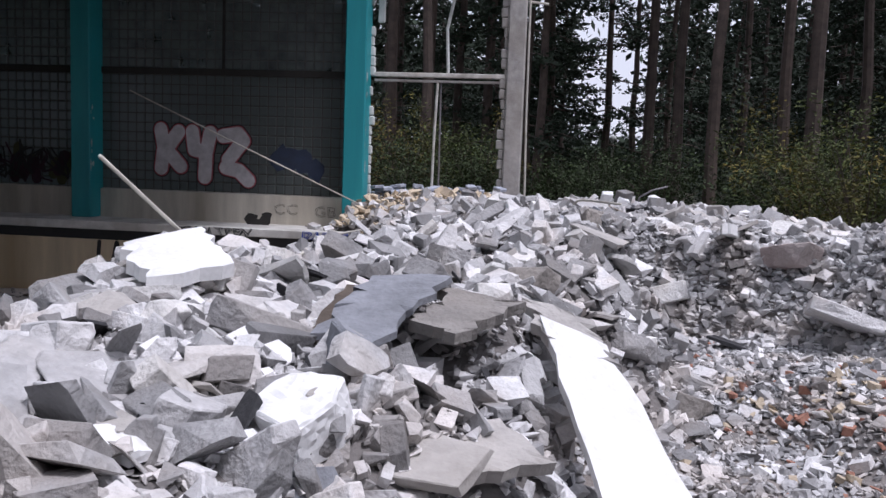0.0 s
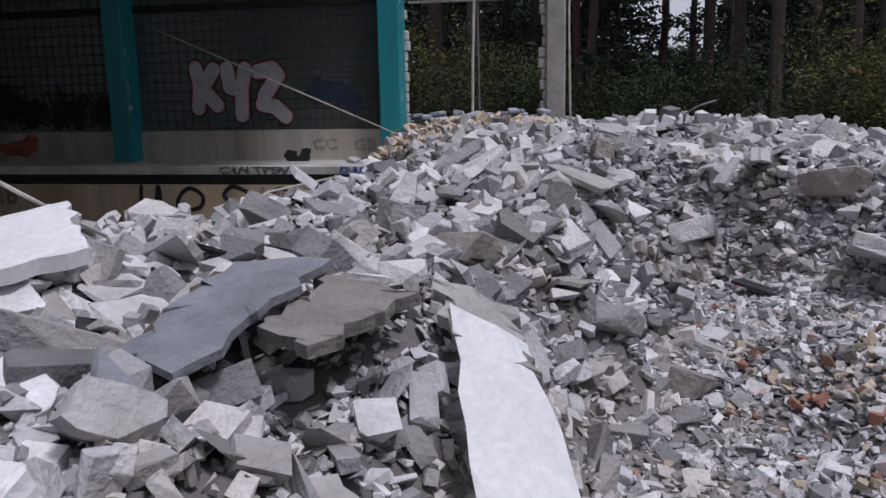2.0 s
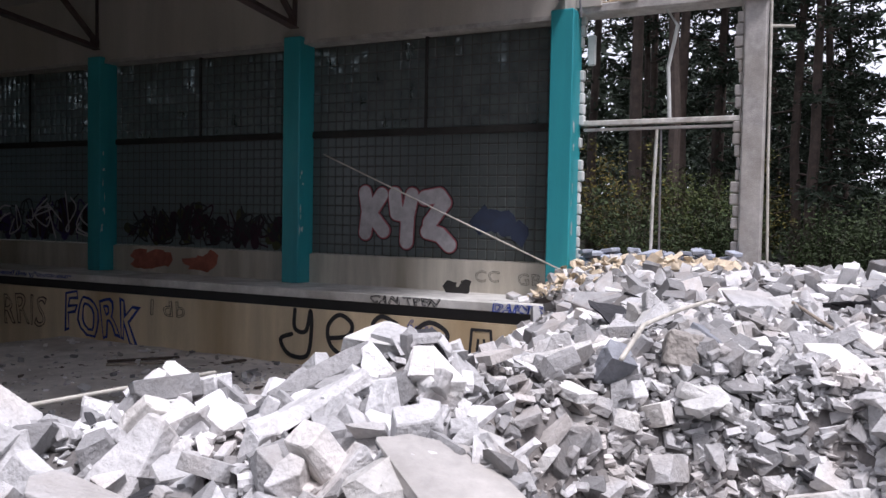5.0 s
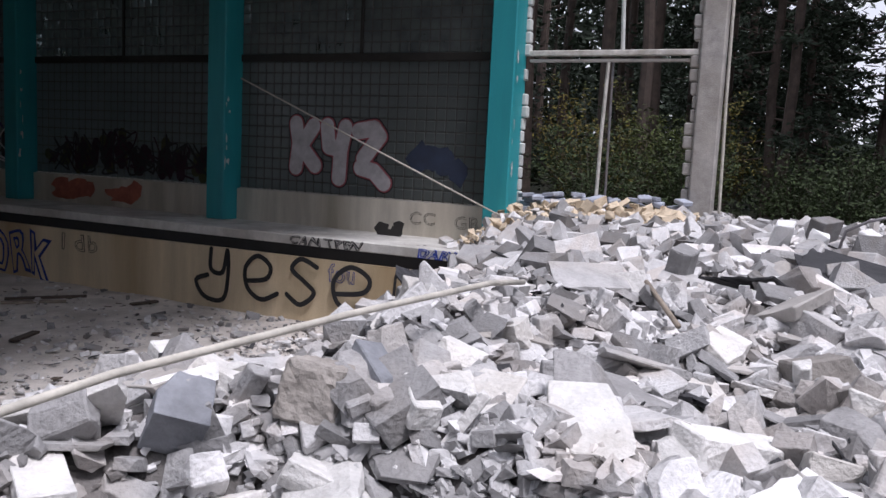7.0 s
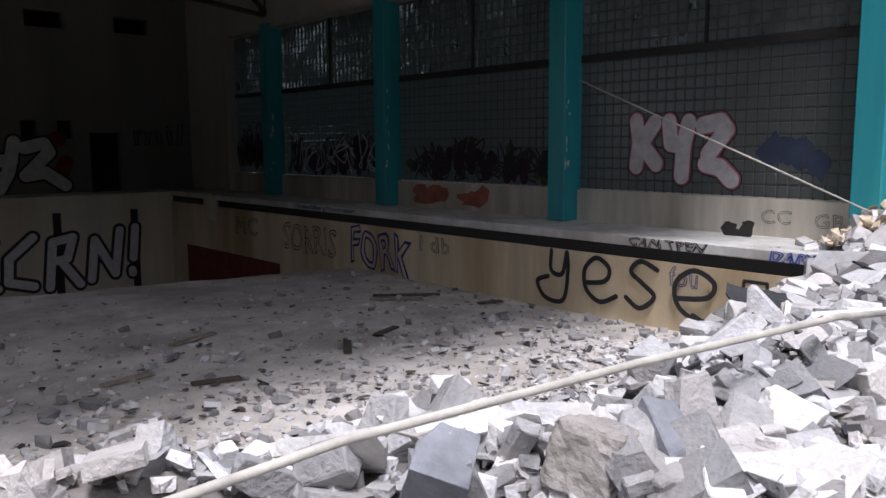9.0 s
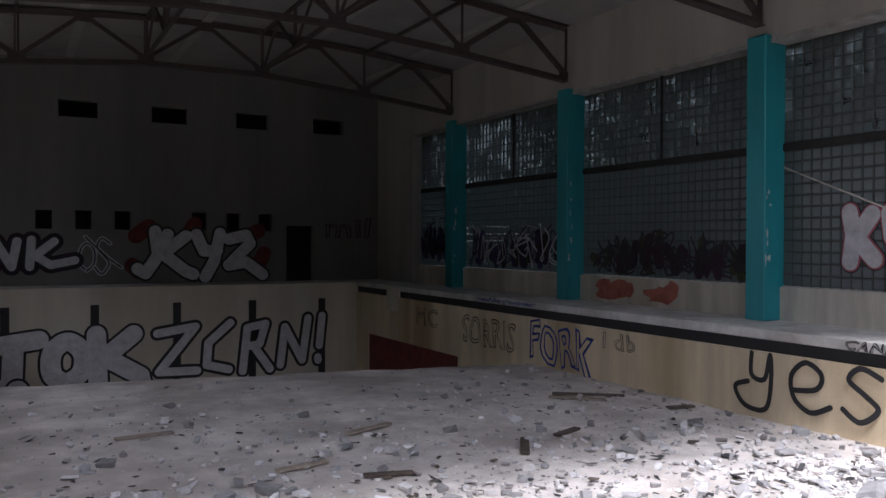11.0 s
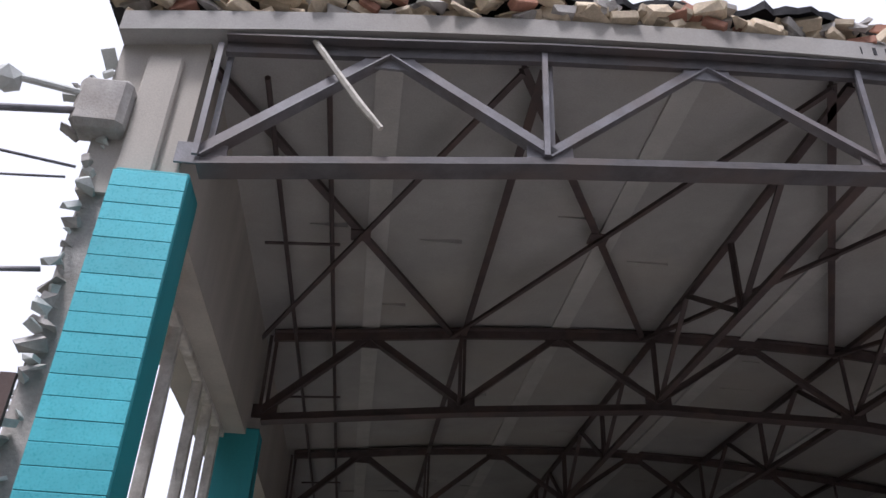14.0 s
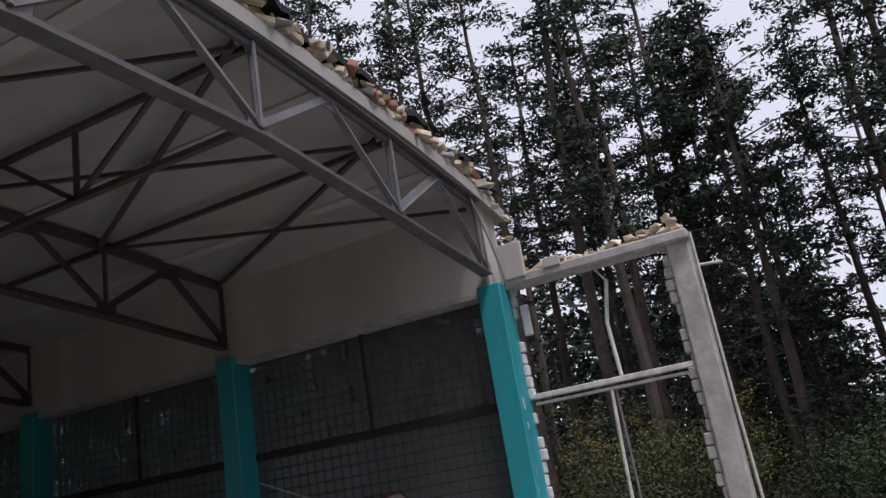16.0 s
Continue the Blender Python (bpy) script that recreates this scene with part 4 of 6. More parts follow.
def rubble():
    rng = random.Random(5)
    near, far = [], []
    while len(near) < 24000:
        x, y = rng.uniform(-16.2, -8.5), rng.uniform(-6.6, -2.0)
        s = min(0.011 * math.exp(abs(rng.gauss(0, 0.85))), 0.085)
        if y > toe_y(x) - 0.5 or (s > 0.025 and not off_way(x, y, 0.45)):
            continue
        near.append((lump_matrix(x, y, s, rng, 1.2, 0.4), rng.randrange(26)))
    while len(near) < 35000:
        x, y = rng.uniform(-16.3, -13), rng.uniform(-5.6, -2.5)
        near.append((lump_matrix(x, y, min(0.007 * math.exp(abs(rng.gauss(0, 0.8))), 0.03), rng, 1.2, 0.4), rng.randrange(26)))
    while len(near) < 43000:
        x, y = rng.uniform(-15.5, -8), rng.uniform(-7.2, -4.2)
        near.append((lump_matrix(x, y, min(0.012 * math.exp(abs(rng.gauss(0, 0.7))), 0.045), rng, 1.2, 0.45), rng.randrange(26)))
    while len(near) < 57000:
        px, py, _ = WAY[rng.randrange(len(WAY))]
        x, y = px + rng.gauss(0.25, 0.75), py + rng.gauss(0.1, 0.6)
        s = min(0.011 * math.exp(abs(rng.gauss(0, 0.75))), 0.04 if off_way(x, y, 0.35) else 0.022)
        near.append((lump_matrix(x, y, s, rng, 1.2, 0.4), rng.randrange(26)))
    while len(near) < 64000:
        x, y = rng.uniform(-13.6, -11.2), rng.uniform(-6.0, -4.1)
        if off_way(x, y, 0.42):
            near.append((lump_matrix(x, y, min(0.016 * math.exp(abs(rng.gauss(0, 0.6))), 0.05), rng, 1.2, 0.5), rng.randrange(26)))
    while len(far) < 26000:
        x, y = rng.uniform(-19, 3.2), rng.uniform(-12, 3.2)
        if y > toe_y(x) + rng.gauss(0, 0.25):
            continue
        s = min(0.036 * math.exp(abs(rng.gauss(0, 0.72))), 0.2)
        if x < -9 and -7.5 < y < -2.0:
            s *= 0.5
        if s > 0.03 and not off_way(x, y, 0.45 + s):
            continue
        far.append((lump_matrix(x, y, s, rng, 1.1, 0.35), rng.randrange(26)))
    scatter("rubble_gravel", GRAVEL, near, "loose pale crushed concrete and plaster bits", "rubble")
    scatter("rubble_heap", GRAVEL, far, "heap of loose pale broken concrete", "rubble")
    places = []
    for _ in range(15000):
        x, y = rng.uniform(-13.4, -1.7), rng.uniform(-1.0, 11.5)
        if rng.random() > math.exp(-max(y - 2.0, 0) / 3.2):
            continue
        s = min(0.013 * math.exp(abs(rng.gauss(0, 1.0))), 0.14)
        places.append((lump_matrix(x, y, s, rng, 0.5, 0.3, max(FLOOR_Z, pile(x, y))), rng.randrange(26)))
    scatter("floor_debris", GRAVEL, places, "small pale debris strewn over the pool floor", "rubble")
    toe, tar = [], []
    while len(toe) < 6000:
        x, y = rng.uniform(-13.3, -3), rng.gauss(-0.3, 1.5)
        toe.append((lump_matrix(x, y, min(0.018 * math.exp(abs(rng.gauss(0, 0.75))), 0.09), rng, 0.8, 0.35, max(FLOOR_Z, pile(x, y))), rng.randrange(26)))
    while len(tar) < 420:
        x, y = rng.uniform(-13.3, -3), rng.gauss(-0.2, 1.9)
        m = lump_matrix(x, y, rng.uniform(0.02, 0.075), rng, 0.8, 0.5, max(FLOOR_Z, pile(x, y)))
        tar.append((m @ Matrix.Diagonal((1.4, 1.0, 0.35, 1.0)), rng.randrange(26)))
    scatter("toe_rubble", GRAVEL, toe, "loose pale rubble at the foot of the heap", "rubble")
    # more felt bits over the heap, some standing in for shaded gaps
    while len(tar) < 900:
        x, y = rng.uniform(-15.4, -7), rng.uniform(-5.6, -2.6)
        if y < ease(*LEFT_EDGE, x) + 0.5 and off_way(x, y, 0.5):
            m = lump_matrix(x, y, rng.uniform(0.012, 0.05), rng, 1.4, 0.75)
            tar.append((m @ Matrix.Diagonal((1.4, 1.0, 0.3, 1.0)), rng.randrange(26)))
    scatter("felt_bits", FELT, tar, "torn black felt bits at the heap's foot, and over it as dark gaps", "felt")
    meshes = []
    for k in range(26):
        half = (0.95, 0.42 + 0.09 * (k % 5), 0.34 + 0.07 * (k % 4))
        meshes.append(broken_mesh("concrete_chunk", half, (RUBBLE, RUBBLE, SILICATE)[k % 3], k, 2 + k % 4))
    n = 0
    heap = []
    while n < 300 or len(heap) < 1500:
        zone = 0 if n < 300 else 2
        x, y = (rng.uniform(-15.4, -9), rng.uniform(-5.6, -2.6)) if zone < 2 else (rng.uniform(-8.5, 0.4), rng.uniform(-6.5, 0.5))
        if y > (ease(*LEFT_EDGE, x) + 0.35 if zone < 2 else toe_y(x) - 0.6):
            continue
        s = min(rng.lognormvariate(-3.0, 0.45), 0.1) if zone < 2 else min(rng.lognormvariate(-2.6, 0.45), 0.2)
        if not off_way(x, y, 0.5 + 1.5 * s) or in_hollow(x, y):
            continue
        m = lump_matrix(x, y, s, rng, 1.6, 0.4)
        if zone == 2:
            heap.append((m, rng.randrange(26)))
            continue
        ob = new("concrete_chunk", meshes[rng.randrange(26)])
        ob.matrix_world = m
        tagged(ob, "broken pale concrete chunk lying in the rubble", "rubble", "concrete chunks")
        n += 1
    joined("chunk_heap", meshes, heap, GRAVEL, "pale broken concrete chunks over the far heap")
    middle = []
    while len(middle) < 4200:
        x, y = rng.uniform(-15.6, -8), rng.uniform(-5.8, -2.5)
        s = min(rng.lognormvariate(-3.5, 0.45), 0.06)
        if y < ease(*LEFT_EDGE, x) + 0.6 and off_way(x, y, 0.42 + s) and not in_hollow(x, y):
            middle.append((lump_matrix(x, y, s, rng, 1.6, 0.5), rng.randrange(26)))
    joined("chunk_litter", meshes, middle, GRAVEL, "small broken concrete pieces among the chunks")
    bits = []
    while len(bits) < 200:
        x, y = rng.gauss(-13.6, 0.5), rng.gauss(-5.0, 0.25)
        bits.append((lump_matrix(x, y, rng.uniform(0.01, 0.035), rng, 1.2, 0.6), rng.randrange(26)))
    scatter("brick_bits", BRICK_YELLOW, bits[:120], "yellowish brick bits among the crushed concrete", "rubble")
    scatter("brick_bits", BRICK_RED, bits[120:], "red brick bits among the crushed concrete", "rubble")
    plates = []
    for k in range(8):
        plates.append(broken_mesh("concrete_shard", (1.15, 0.62 + 0.06 * (k % 4), 0.1 + 0.03 * (k % 3)), (RUBBLE, SILICATE, RUBBLE, CONCRETE)[k % 4], 40 + k, 4 + k % 3, 0.028))
    n = 0
    while n < 290:
        x, y = (rng.uniform(-15.6, -9), rng.uniform(-5.4, -2.7)) if n % 4 else (rng.uniform(-10, -1), rng.uniform(-6.5, -1))
        if y > ease(*LEFT_EDGE, x) + 0.4:
            continue
        s = min(rng.lognormvariate(-2.85, 0.45), 0.11) * (1 if n % 4 else 1.9)
        if not off_way(x, y, 0.5 + 1.3 * s) or in_hollow(x, y):
            continue
        ob = new("concrete_shard", plates[rng.randrange(8)])
        rot = Euler((rng.gauss(0, 0.3), rng.gauss(0, 0.3), rng.uniform(0, 6.28)))
        ob.matrix_world = Matrix.LocRotScale((x, y, pile(x, y) + 0.35 * s + 0.01), rot, Vector((1, 1, 1)) * s)
        tagged(ob, "flat broken shard of concrete tilted in the rubble", "rubble", "concrete shards")
        n += 1
    yellow = []
    while len(yellow) < 700:
        x, y = rng.uniform(-2.6, 0.5), rng.uniform(-3.3, 0.2)
        yellow.append((lump_matrix(x, y, min(0.045 * math.exp(abs(rng.gauss(0, 0.6))), 0.15), rng, 1.2, 1.3), rng.randrange(26)))
    scatter("brick_rubble", BRICK_YELLOW, yellow, "yellowish broken brick heaped at the column foot", "rubble")


rubble()


def slab(name, corners, thick, mat, label, category, group="", rough=0.0):
    """A plate with four given top corners and a worn edge."""
    rng = random.Random(len(name))
    a, b, c, d = [Vector(p) for p in corners]
    up = (b - a).cross(d - a).normalized()
    if up.z < 0:
        up = -up
    n, m = 10, 5
    bm = bmesh.new()
    grid = [[None] * (m + 1) for _ in range(n + 1)]
    for i in range(n + 1):
        for j in range(m + 1):
            p = (a.lerp(d, i / n)).lerp(b.lerp(c, i / n), j / m)
            if i in (0, n) or j in (0, m):
                p += Vector((rng.gauss(0, rough), rng.gauss(0, rough), 0))
            p += up * rough * 0.6 * noise.noise(p * 9)
            grid[i][j] = (bm.verts.new(p), bm.verts.new(p - up * thick))
    for i in range(n):
        for j in range(m):
            q = (grid[i][j], grid[i + 1][j], grid[i + 1][j + 1], grid[i][j + 1])
            bm.faces.new([v[0] for v in q])
            bm.faces.new([v[1] for v in q][::-1])
    rim = [grid[i][0] for i in range(n)] + [grid[n][j] for j in range(m)] + [grid[i][m] for i in range(n, 0, -1)] + [grid[0][j] for j in range(m, 0, -1)]
    for p, q in zip(rim, rim[1:] + rim[:1]):
        bm.faces.new((p[0], p[1], q[1], q[0]))
    bmesh.ops.recalc_face_normals(bm, faces=bm.faces)
    return thing(name, bm, mat, label, category, group)


ws = base("white_slab", pose(-14.6, -4.13, 0.75), "long white painted concrete slab lying on the rubble, end broken", "slab")
o = Vector((-14.6, -4.13, 0.75))
s = slab("face", ((-14.32, -3.96, 0.95), (-14.42, -4.13, 0.9), (-14.98, -4.36, 0.56), (-15.0, -4.15, 0.57)), 0.04, WHITE_SLAB, "", "", rough=0.004)
s.parent, s.matrix_parent_inverse = ws, Matrix.Translation(-o)
s = slab("broken_end", ((-14.22, -3.9, 0.98), (-14.3, -4.08, 0.95), (-14.5, -4.16, 0.855), (-14.4, -3.99, 0.9)), 0.035, CONCRETE, "", "", rough=0.012)
s.parent, s.matrix_parent_inverse = ws, Matrix.Translation(-o)

hb = base("hollow_brick", pose(-15.22, -3.58, pile(-15.22, -3.58) + 0.04, 10, -18, -30), "white broken hollow brick with a core hole on the rubble", "brick")
body = new("body", broken_mesh("body", (0.078, 0.062, 0.05), WHITE_SLAB, 63, 4, 0.05, 3))
body.parent = hb
for hx, hy, hr in ((0.012, -0.016, 0.011),):
    bm = bmesh.new()
    bmesh.ops.create_cone(bm, cap_ends=True, segments=7, radius1=hr, radius2=hr * 0.8, depth=0.004, matrix=Matrix.Translation((hx, hy, 0.051)) @ Matrix.Diagonal((1.5, 0.8, 1, 1)))
    part("core_hole", bm, SANDY, hb)

slab("slate_sheet", ((-14.74, -3.46, 0.955), (-14.78, -3.6, 0.945), (-14.37, -3.71, 1.05), (-14.4, -3.5, 1.04)), 0.018, SHEET, "curled grey roofing sheet torn among the rubble", "sheet", "torn sheets", 0.016)
slab("slate_sheet", ((-14.7, -3.42, 0.93), (-14.72, -3.55, 0.9), (-14.3, -3.62, 1.0), (-14.32, -3.42, 1.0)), 0.02, DARK_WOOD, "dark roofing sheet torn among the rubble", "sheet", "torn sheets", 0.008)
slab("concrete_plate", ((-14.6, -3.66, 0.965), (-14.62, -3.78, 0.95), (-14.42, -3.92, 1.0), (-14.38, -3.72, 1.02)), 0.03, SANDY, "brownish broken concrete plate over a hollow in the rubble", "slab", "concrete plates", 0.014)
slab("concrete_plate", ((-15.1, -3.66, 0.8), (-15.12, -3.75, 0.77), (-14.93, -4.0, 0.77), (-14.85, -3.88, 0.82)), 0.03, CONCRETE, "broken concrete ledge jutting from the rubble", "slab", "concrete plates", 0.014)
slab("white_plate", ((-14.5, -2.95, 1.02), (-14.25, -3.08, 1.04), (-14.05, -2.88, 1.12), (-14.25, -2.72, 1.08)), 0.04, WHITE_SLAB, "white plaster plate leaning on the rubble", "slab", "", 0.012)
slab("concrete_plate", ((-12.75, -5.75, 0.55), (-12.65, -6.3, 0.42), (-11.9, -6.3, 0.5), (-11.9, -5.75, 0.68)), 0.07, CONCRETE, "flat grey concrete plate on the rubble", "slab", "", 0.03)
slab("white_beam", ((-11.75, -4.95, 1.08), (-11.72, -5.02, 1.08), (-11.25, -5.22, 0.98), (-11.25, -5.08, 1.03)), 0.06, WHITE_SLAB, "short white concrete beam on the rubble", "slab", "", 0.008)
rng = random.Random(77)
for x, y, w in ((-13.9, -3.2, 0.1), (-11.2, -3.7, 0.12), (-9.6, -3.6, 0.2), (-8.6, -4.9, 0.3), (-7.0, -5.2, 0.35), (-5.2, -5.3, 0.3), (-8.0, -3.4, 0.16), (-10.5, -4.9, 0.12)):
    z = pile(x, y) + 0.03
    a = rng.uniform(0, 3.1)
    u, v = Vector((math.cos(a), math.sin(a), 0)) * w, Vector((-math.sin(a), math.cos(a), 0)) * w * 0.6
    p = Vector((x, y, z))
    slab("felt_scrap", (p - u - v, p + u - v + Vector((0, 0, w * 0.5)), p + u + v + Vector((0, 0, w * 0.7)), p - u + v), 0.01, FELT, "torn black roofing felt scrap in the rubble", "felt", "felt scraps", 0.012)


for name_c, c in (("felt_sheet", ((-7.6, -4.9, 0.92), (-7.7, -5.5, 0.8), (-6.6, -5.7, 0.85), (-6.5, -5.0, 1.0))),
                  ("felt_sheet", ((-14.35, -3.05, 0.9), (-14.4, -3.25, 0.86), (-13.95, -3.3, 0.9), (-13.95, -3.1, 0.96)))):
    slab(name_c, c, 0.008, FELT, "crumpled black roofing felt folded over the rubble", "felt", "felt scraps", 0.012)


def brick_lump(x, y, size, k, mat, label, lift=0.5, stretch=(1.3, 0.8, 0.7), turn=0.0, name="white_brick"):
    ob = tagged(new(name, worn_mesh(name, rock_data(900 + k, 24, 0.8, 0.72), mat, 80 + k)), label, "brick", "loose bricks")
    ob.matrix_world = Matrix.LocRotScale((x, y, pile(x, y) + size * lift), Euler((0.2, -0.25, turn)), Vector(stretch) * size)
    return ob


def laid(name, x, y, lift, half, turn, mat, label, seed, cuts=3, rough=0.03, grain=2, category="rubble", group="large chunks"):
    """A large broken piece resting on the heap; turn: degrees about x, y and z."""
    ob = tagged(new(name, broken_mesh(name, half, mat, seed, cuts, rough, grain)), label, category, group)
    ob.matrix_world = pose(x, y, pile(x, y) + 0.75 * lift, *turn) @ Matrix.Scale(0.82, 4)
    return ob


GREY_B, WHITE_B = "grey broken concrete block tilted in the rubble", "white silicate brick, corners broken, on the rubble"
PLATE_L = "flat grey broken concrete plate on the rubble"
for x, y, lift, half, turn, mat, label, seed, cuts in (
        (-15.3, -3.12, 0.05, (0.1, 0.075, 0.05), (14, -22, 40), RUBBLE, GREY_B, 1, 3),
        (-15.42, -3.36, 0.03, (0.075, 0.05, 0.014), (3, -10, 80), WHITE_SLAB, "thin white plaster plate on the rubble", 2, 4),
        (-15.3, -3.42, 0.04, (0.07, 0.055, 0.035), (20, 5, 10), RUBBLE, GREY_B, 3, 4),
        (-15.12, -3.4, 0.06, (0.08, 0.05, 0.016), (62, 0, -66), RUBBLE, "grey concrete plate standing on edge in the rubble", 4, 2),
        (-15.0, -3.62, 0.09, (0.095, 0.05, 0.02), (50, 30, -40), RUBBLE, "pointed concrete shard standing in the rubble", 5, 5),
        (-15.33, -3.64, 0.0, (0.09, 0.06, 0.012), (0, -60, 20), SHEET, "dark sheet wedged upright beside the brick", 6, 2),
        (-14.45, -2.7, 0.03, (0.16, 0.13, 0.03), (4, -20, 30), RUBBLE, PLATE_L, 7, 4),
        (-13.95, -3.02, 0.07, (0.11, 0.06, 0.03), (30, -30, 80), RUBBLE, GREY_B, 8, 3),
        (-13.75, -3.52, 0.07, (0.1, 0.06, 0.05), (20, -35, 120), SILICATE, WHITE_B, 9, 3),
        (-13.8, -3.06, 0.06, (0.075, 0.06, 0.05), (10, 15, 20), SILICATE, WHITE_B, 10, 3),
        (-13.25, -3.58, 0.07, (0.1, 0.08, 0.06), (8, -12, 100), RUBBLE, GREY_B, 11, 4),
        (-13.92, -3.93, 0.05, (0.085, 0.07, 0.05), (25, 10, 60), SANDY, "sandy brown concrete lump in the rubble", 12, 4),
        (-13.6, -4.3, 0.05, (0.12, 0.06, 0.045), (20, -25, 140), RUBBLE, GREY_B, 13, 4),
        (-13.42, -4.55, 0.05, (0.13, 0.07, 0.05), (-10, -20, 160), SANDY, GREY_B, 14, 3),
        (-13.78, -4.36, 0.04, (0.09, 0.035, 0.02), (30, 40, 100), RUBBLE, "pointed concrete shard standing in the rubble", 15, 4),
        (-13.1, -4.6, 0.04, (0.14, 0.1, 0.03), (12, -14, 60), RUBBLE, PLATE_L, 16, 4),
        (-12.2, -5.55, 0.08, (0.3, 0.2, 0.04), (18, -16, 75), RUBBLE, PLATE_L, 17, 4),
        (-11.75, -5.35, 0.08, (0.2, 0.13, 0.07), (15, 10, 45), PINKISH, "pinkish broken brickwork lump in the rubble", 18, 4),
        (-11.55, -4.72, 0.05, (0.13, 0.09, 0.07), (10, 20, 70), SILICATE, WHITE_B, 19, 3),
        (-11.47, -4.36, 0.04, (0.14, 0.04, 0.032), (8, -24, 112), SILICATE, "long broken white concrete beam lying in the rubble", 20, 2),
        (-11.55, -4.2, 0.04, (0.06, 0.035, 0.045), (0, 20, 70), SILICATE, WHITE_B, 21, 2),
        (-11.35, -4.43, 0.06, (0.075, 0.035, 0.03), (10, -16, 48), SILICATE, WHITE_B, 22, 2),
        (-10.82, -4.62, 0.06, (0.085, 0.045, 0.04), (12, 24, -38), SILICATE, WHITE_B, 23, 2),
        (-11.06, -4.96, 0.06, (0.17, 0.055, 0.045), (6, 14, -34), SILICATE, "long broken white concrete beam lying in the rubble", 24, 2),
        (-11.62, -4.12, 0.03, (0.055, 0.045, 0.035), (15, 10, 20), SILICATE, WHITE_B, 25, 3),
        (-9.68, -5.07, 0.07, (0.13, 0.08, 0.07), (12, -15, 50), RUBBLE, GREY_B, 26, 3),
        (-10.45, -5.22, 0.06, (0.1, 0.06, 0.05), (8, 18, -20), SILICATE, WHITE_B, 27, 3),
        (-11.76, -3.95, 0.03, (0.15, 0.05, 0.018), (4, -6, 60), SILICATE, "flat pale board-like slab at the edge of the heap", 28, 2),
        (-10.83, -4.28, 0.06, (0.085, 0.07, 0.055), (20, 10, 15), SILICATE, WHITE_B, 29, 3),
        (-10.49, -4.29, 0.05, (0.08, 0.06, 0.05), (-12, 15, 70), SILICATE, WHITE_B, 30, 3),
        (-11.4, -4.0, 0.05, (0.075, 0.055, 0.045), (10, -20, 100), SILICATE, WHITE_B, 31, 3),
        (-10.09, -5.1, 0.06, (0.12, 0.07, 0.06), (10, 10, 120), SANDY, "sandy brown concrete lump in the rubble", 32, 3),
        (-11.05, -5.12, 0.05, (0.08, 0.055, 0.04), (10, 20, 10), SILICATE, WHITE_B, 33, 3),
        (-11.3, -3.82, 0.05, (0.1, 0.05, 0.04), (6, -18, 70), SILICATE, WHITE_B, 34, 3),
        (-10.9, -3.75, 0.08, (0.09, 0.06, 0.05), (6, -10, 20), SILICATE, WHITE_B, 35, 3),
        (-10.2, -3.85, 0.06, (0.1, 0.07, 0.06), (10, -10, 40), SILICATE, WHITE_B, 36, 4),
        (-15.05, -3.05, 0.05, (0.09, 0.06, 0.05), (10, 10, 60), RUBBLE, GREY_B, 37, 4),
        (-14.8, -3.15, 0.05, (0.085, 0.07, 0.03), (-10, 20, 10), SILICATE, PLATE_L, 38, 4),
        (-14.55, -3.28, 0.06, (0.06, 0.045, 0.03), (20, -10, 40), FELT, "black charred lump in a gap of the rubble", 39, 4)):
    laid("concrete_block", x, y, lift, half, turn, mat, label, seed, cuts)
laid("bitumen_lump", -11.56, -4.06, 0.07, (0.08, 0.06, 0.065), (20, -30, 35), SHEET, "blue-grey bitumen-coated lump beside the pipe", 50, 4)
laid("bitumen_lump", -11.3, -4.3, 0.06, (0.085, 0.05, 0.07), (15, -25, 60), SHEET, "blue-grey bitumen-coated lump on the heap", 51, 4)
laid("brown_stone", -11.38, -4.24, 0.06, (0.09, 0.07, 0.07), (10, 10, 20), SANDY, "rough brown-grey stone on the heap", 52, 4, 0.07, 3)
laid("bitumen_lump", -12.1, -5.0, 0.03, (0.17, 0.11, 0.012), (8, -10, 60), FELT, "dark bitumen-coated slab piece tilted in the rubble", 53, 4)
laid("bitumen_lump", -11.9, -4.62, 0.03, (0.16, 0.1, 0.012), (10, -6, 20), FELT, "dark bitumen-coated slab piece tilted in the rubble", 54, 4)
brick_lump(-14.93, -3.58, 0.085, 7, SHEET, "large grey broken stone with a dark face", lift=0.75, stretch=(0.9, 0.8, 1.2), turn=0.6, name="broken_stone")
brick_lump(-5.65, -4.74, 0.23, 9, WHITE_SLAB, "white chunk standing upright on the heap", lift=1.0, stretch=(0.7, 0.7, 1.3), name="white_chunk")
brick_lump(-5.3, -5.0, 0.19, 12, WHITE_SLAB, "white chunk standing upright on the heap", lift=0.6, stretch=(0.7, 0.8, 1.1), name="white_chunk")
brick_lump(-1.95, 1.6, 0.14, 5, WHITE_SLAB, "white block leaning on the pool wall", lift=0.9, stretch=(0.7, 0.7, 1.4), name="white_chunk")


def pole(name, pts, r, mat, label, category):
    bm = bmesh.new()
    tube(bm, pts, r, 8)
    return thing(name, bm, mat, label, category, smooth=True)


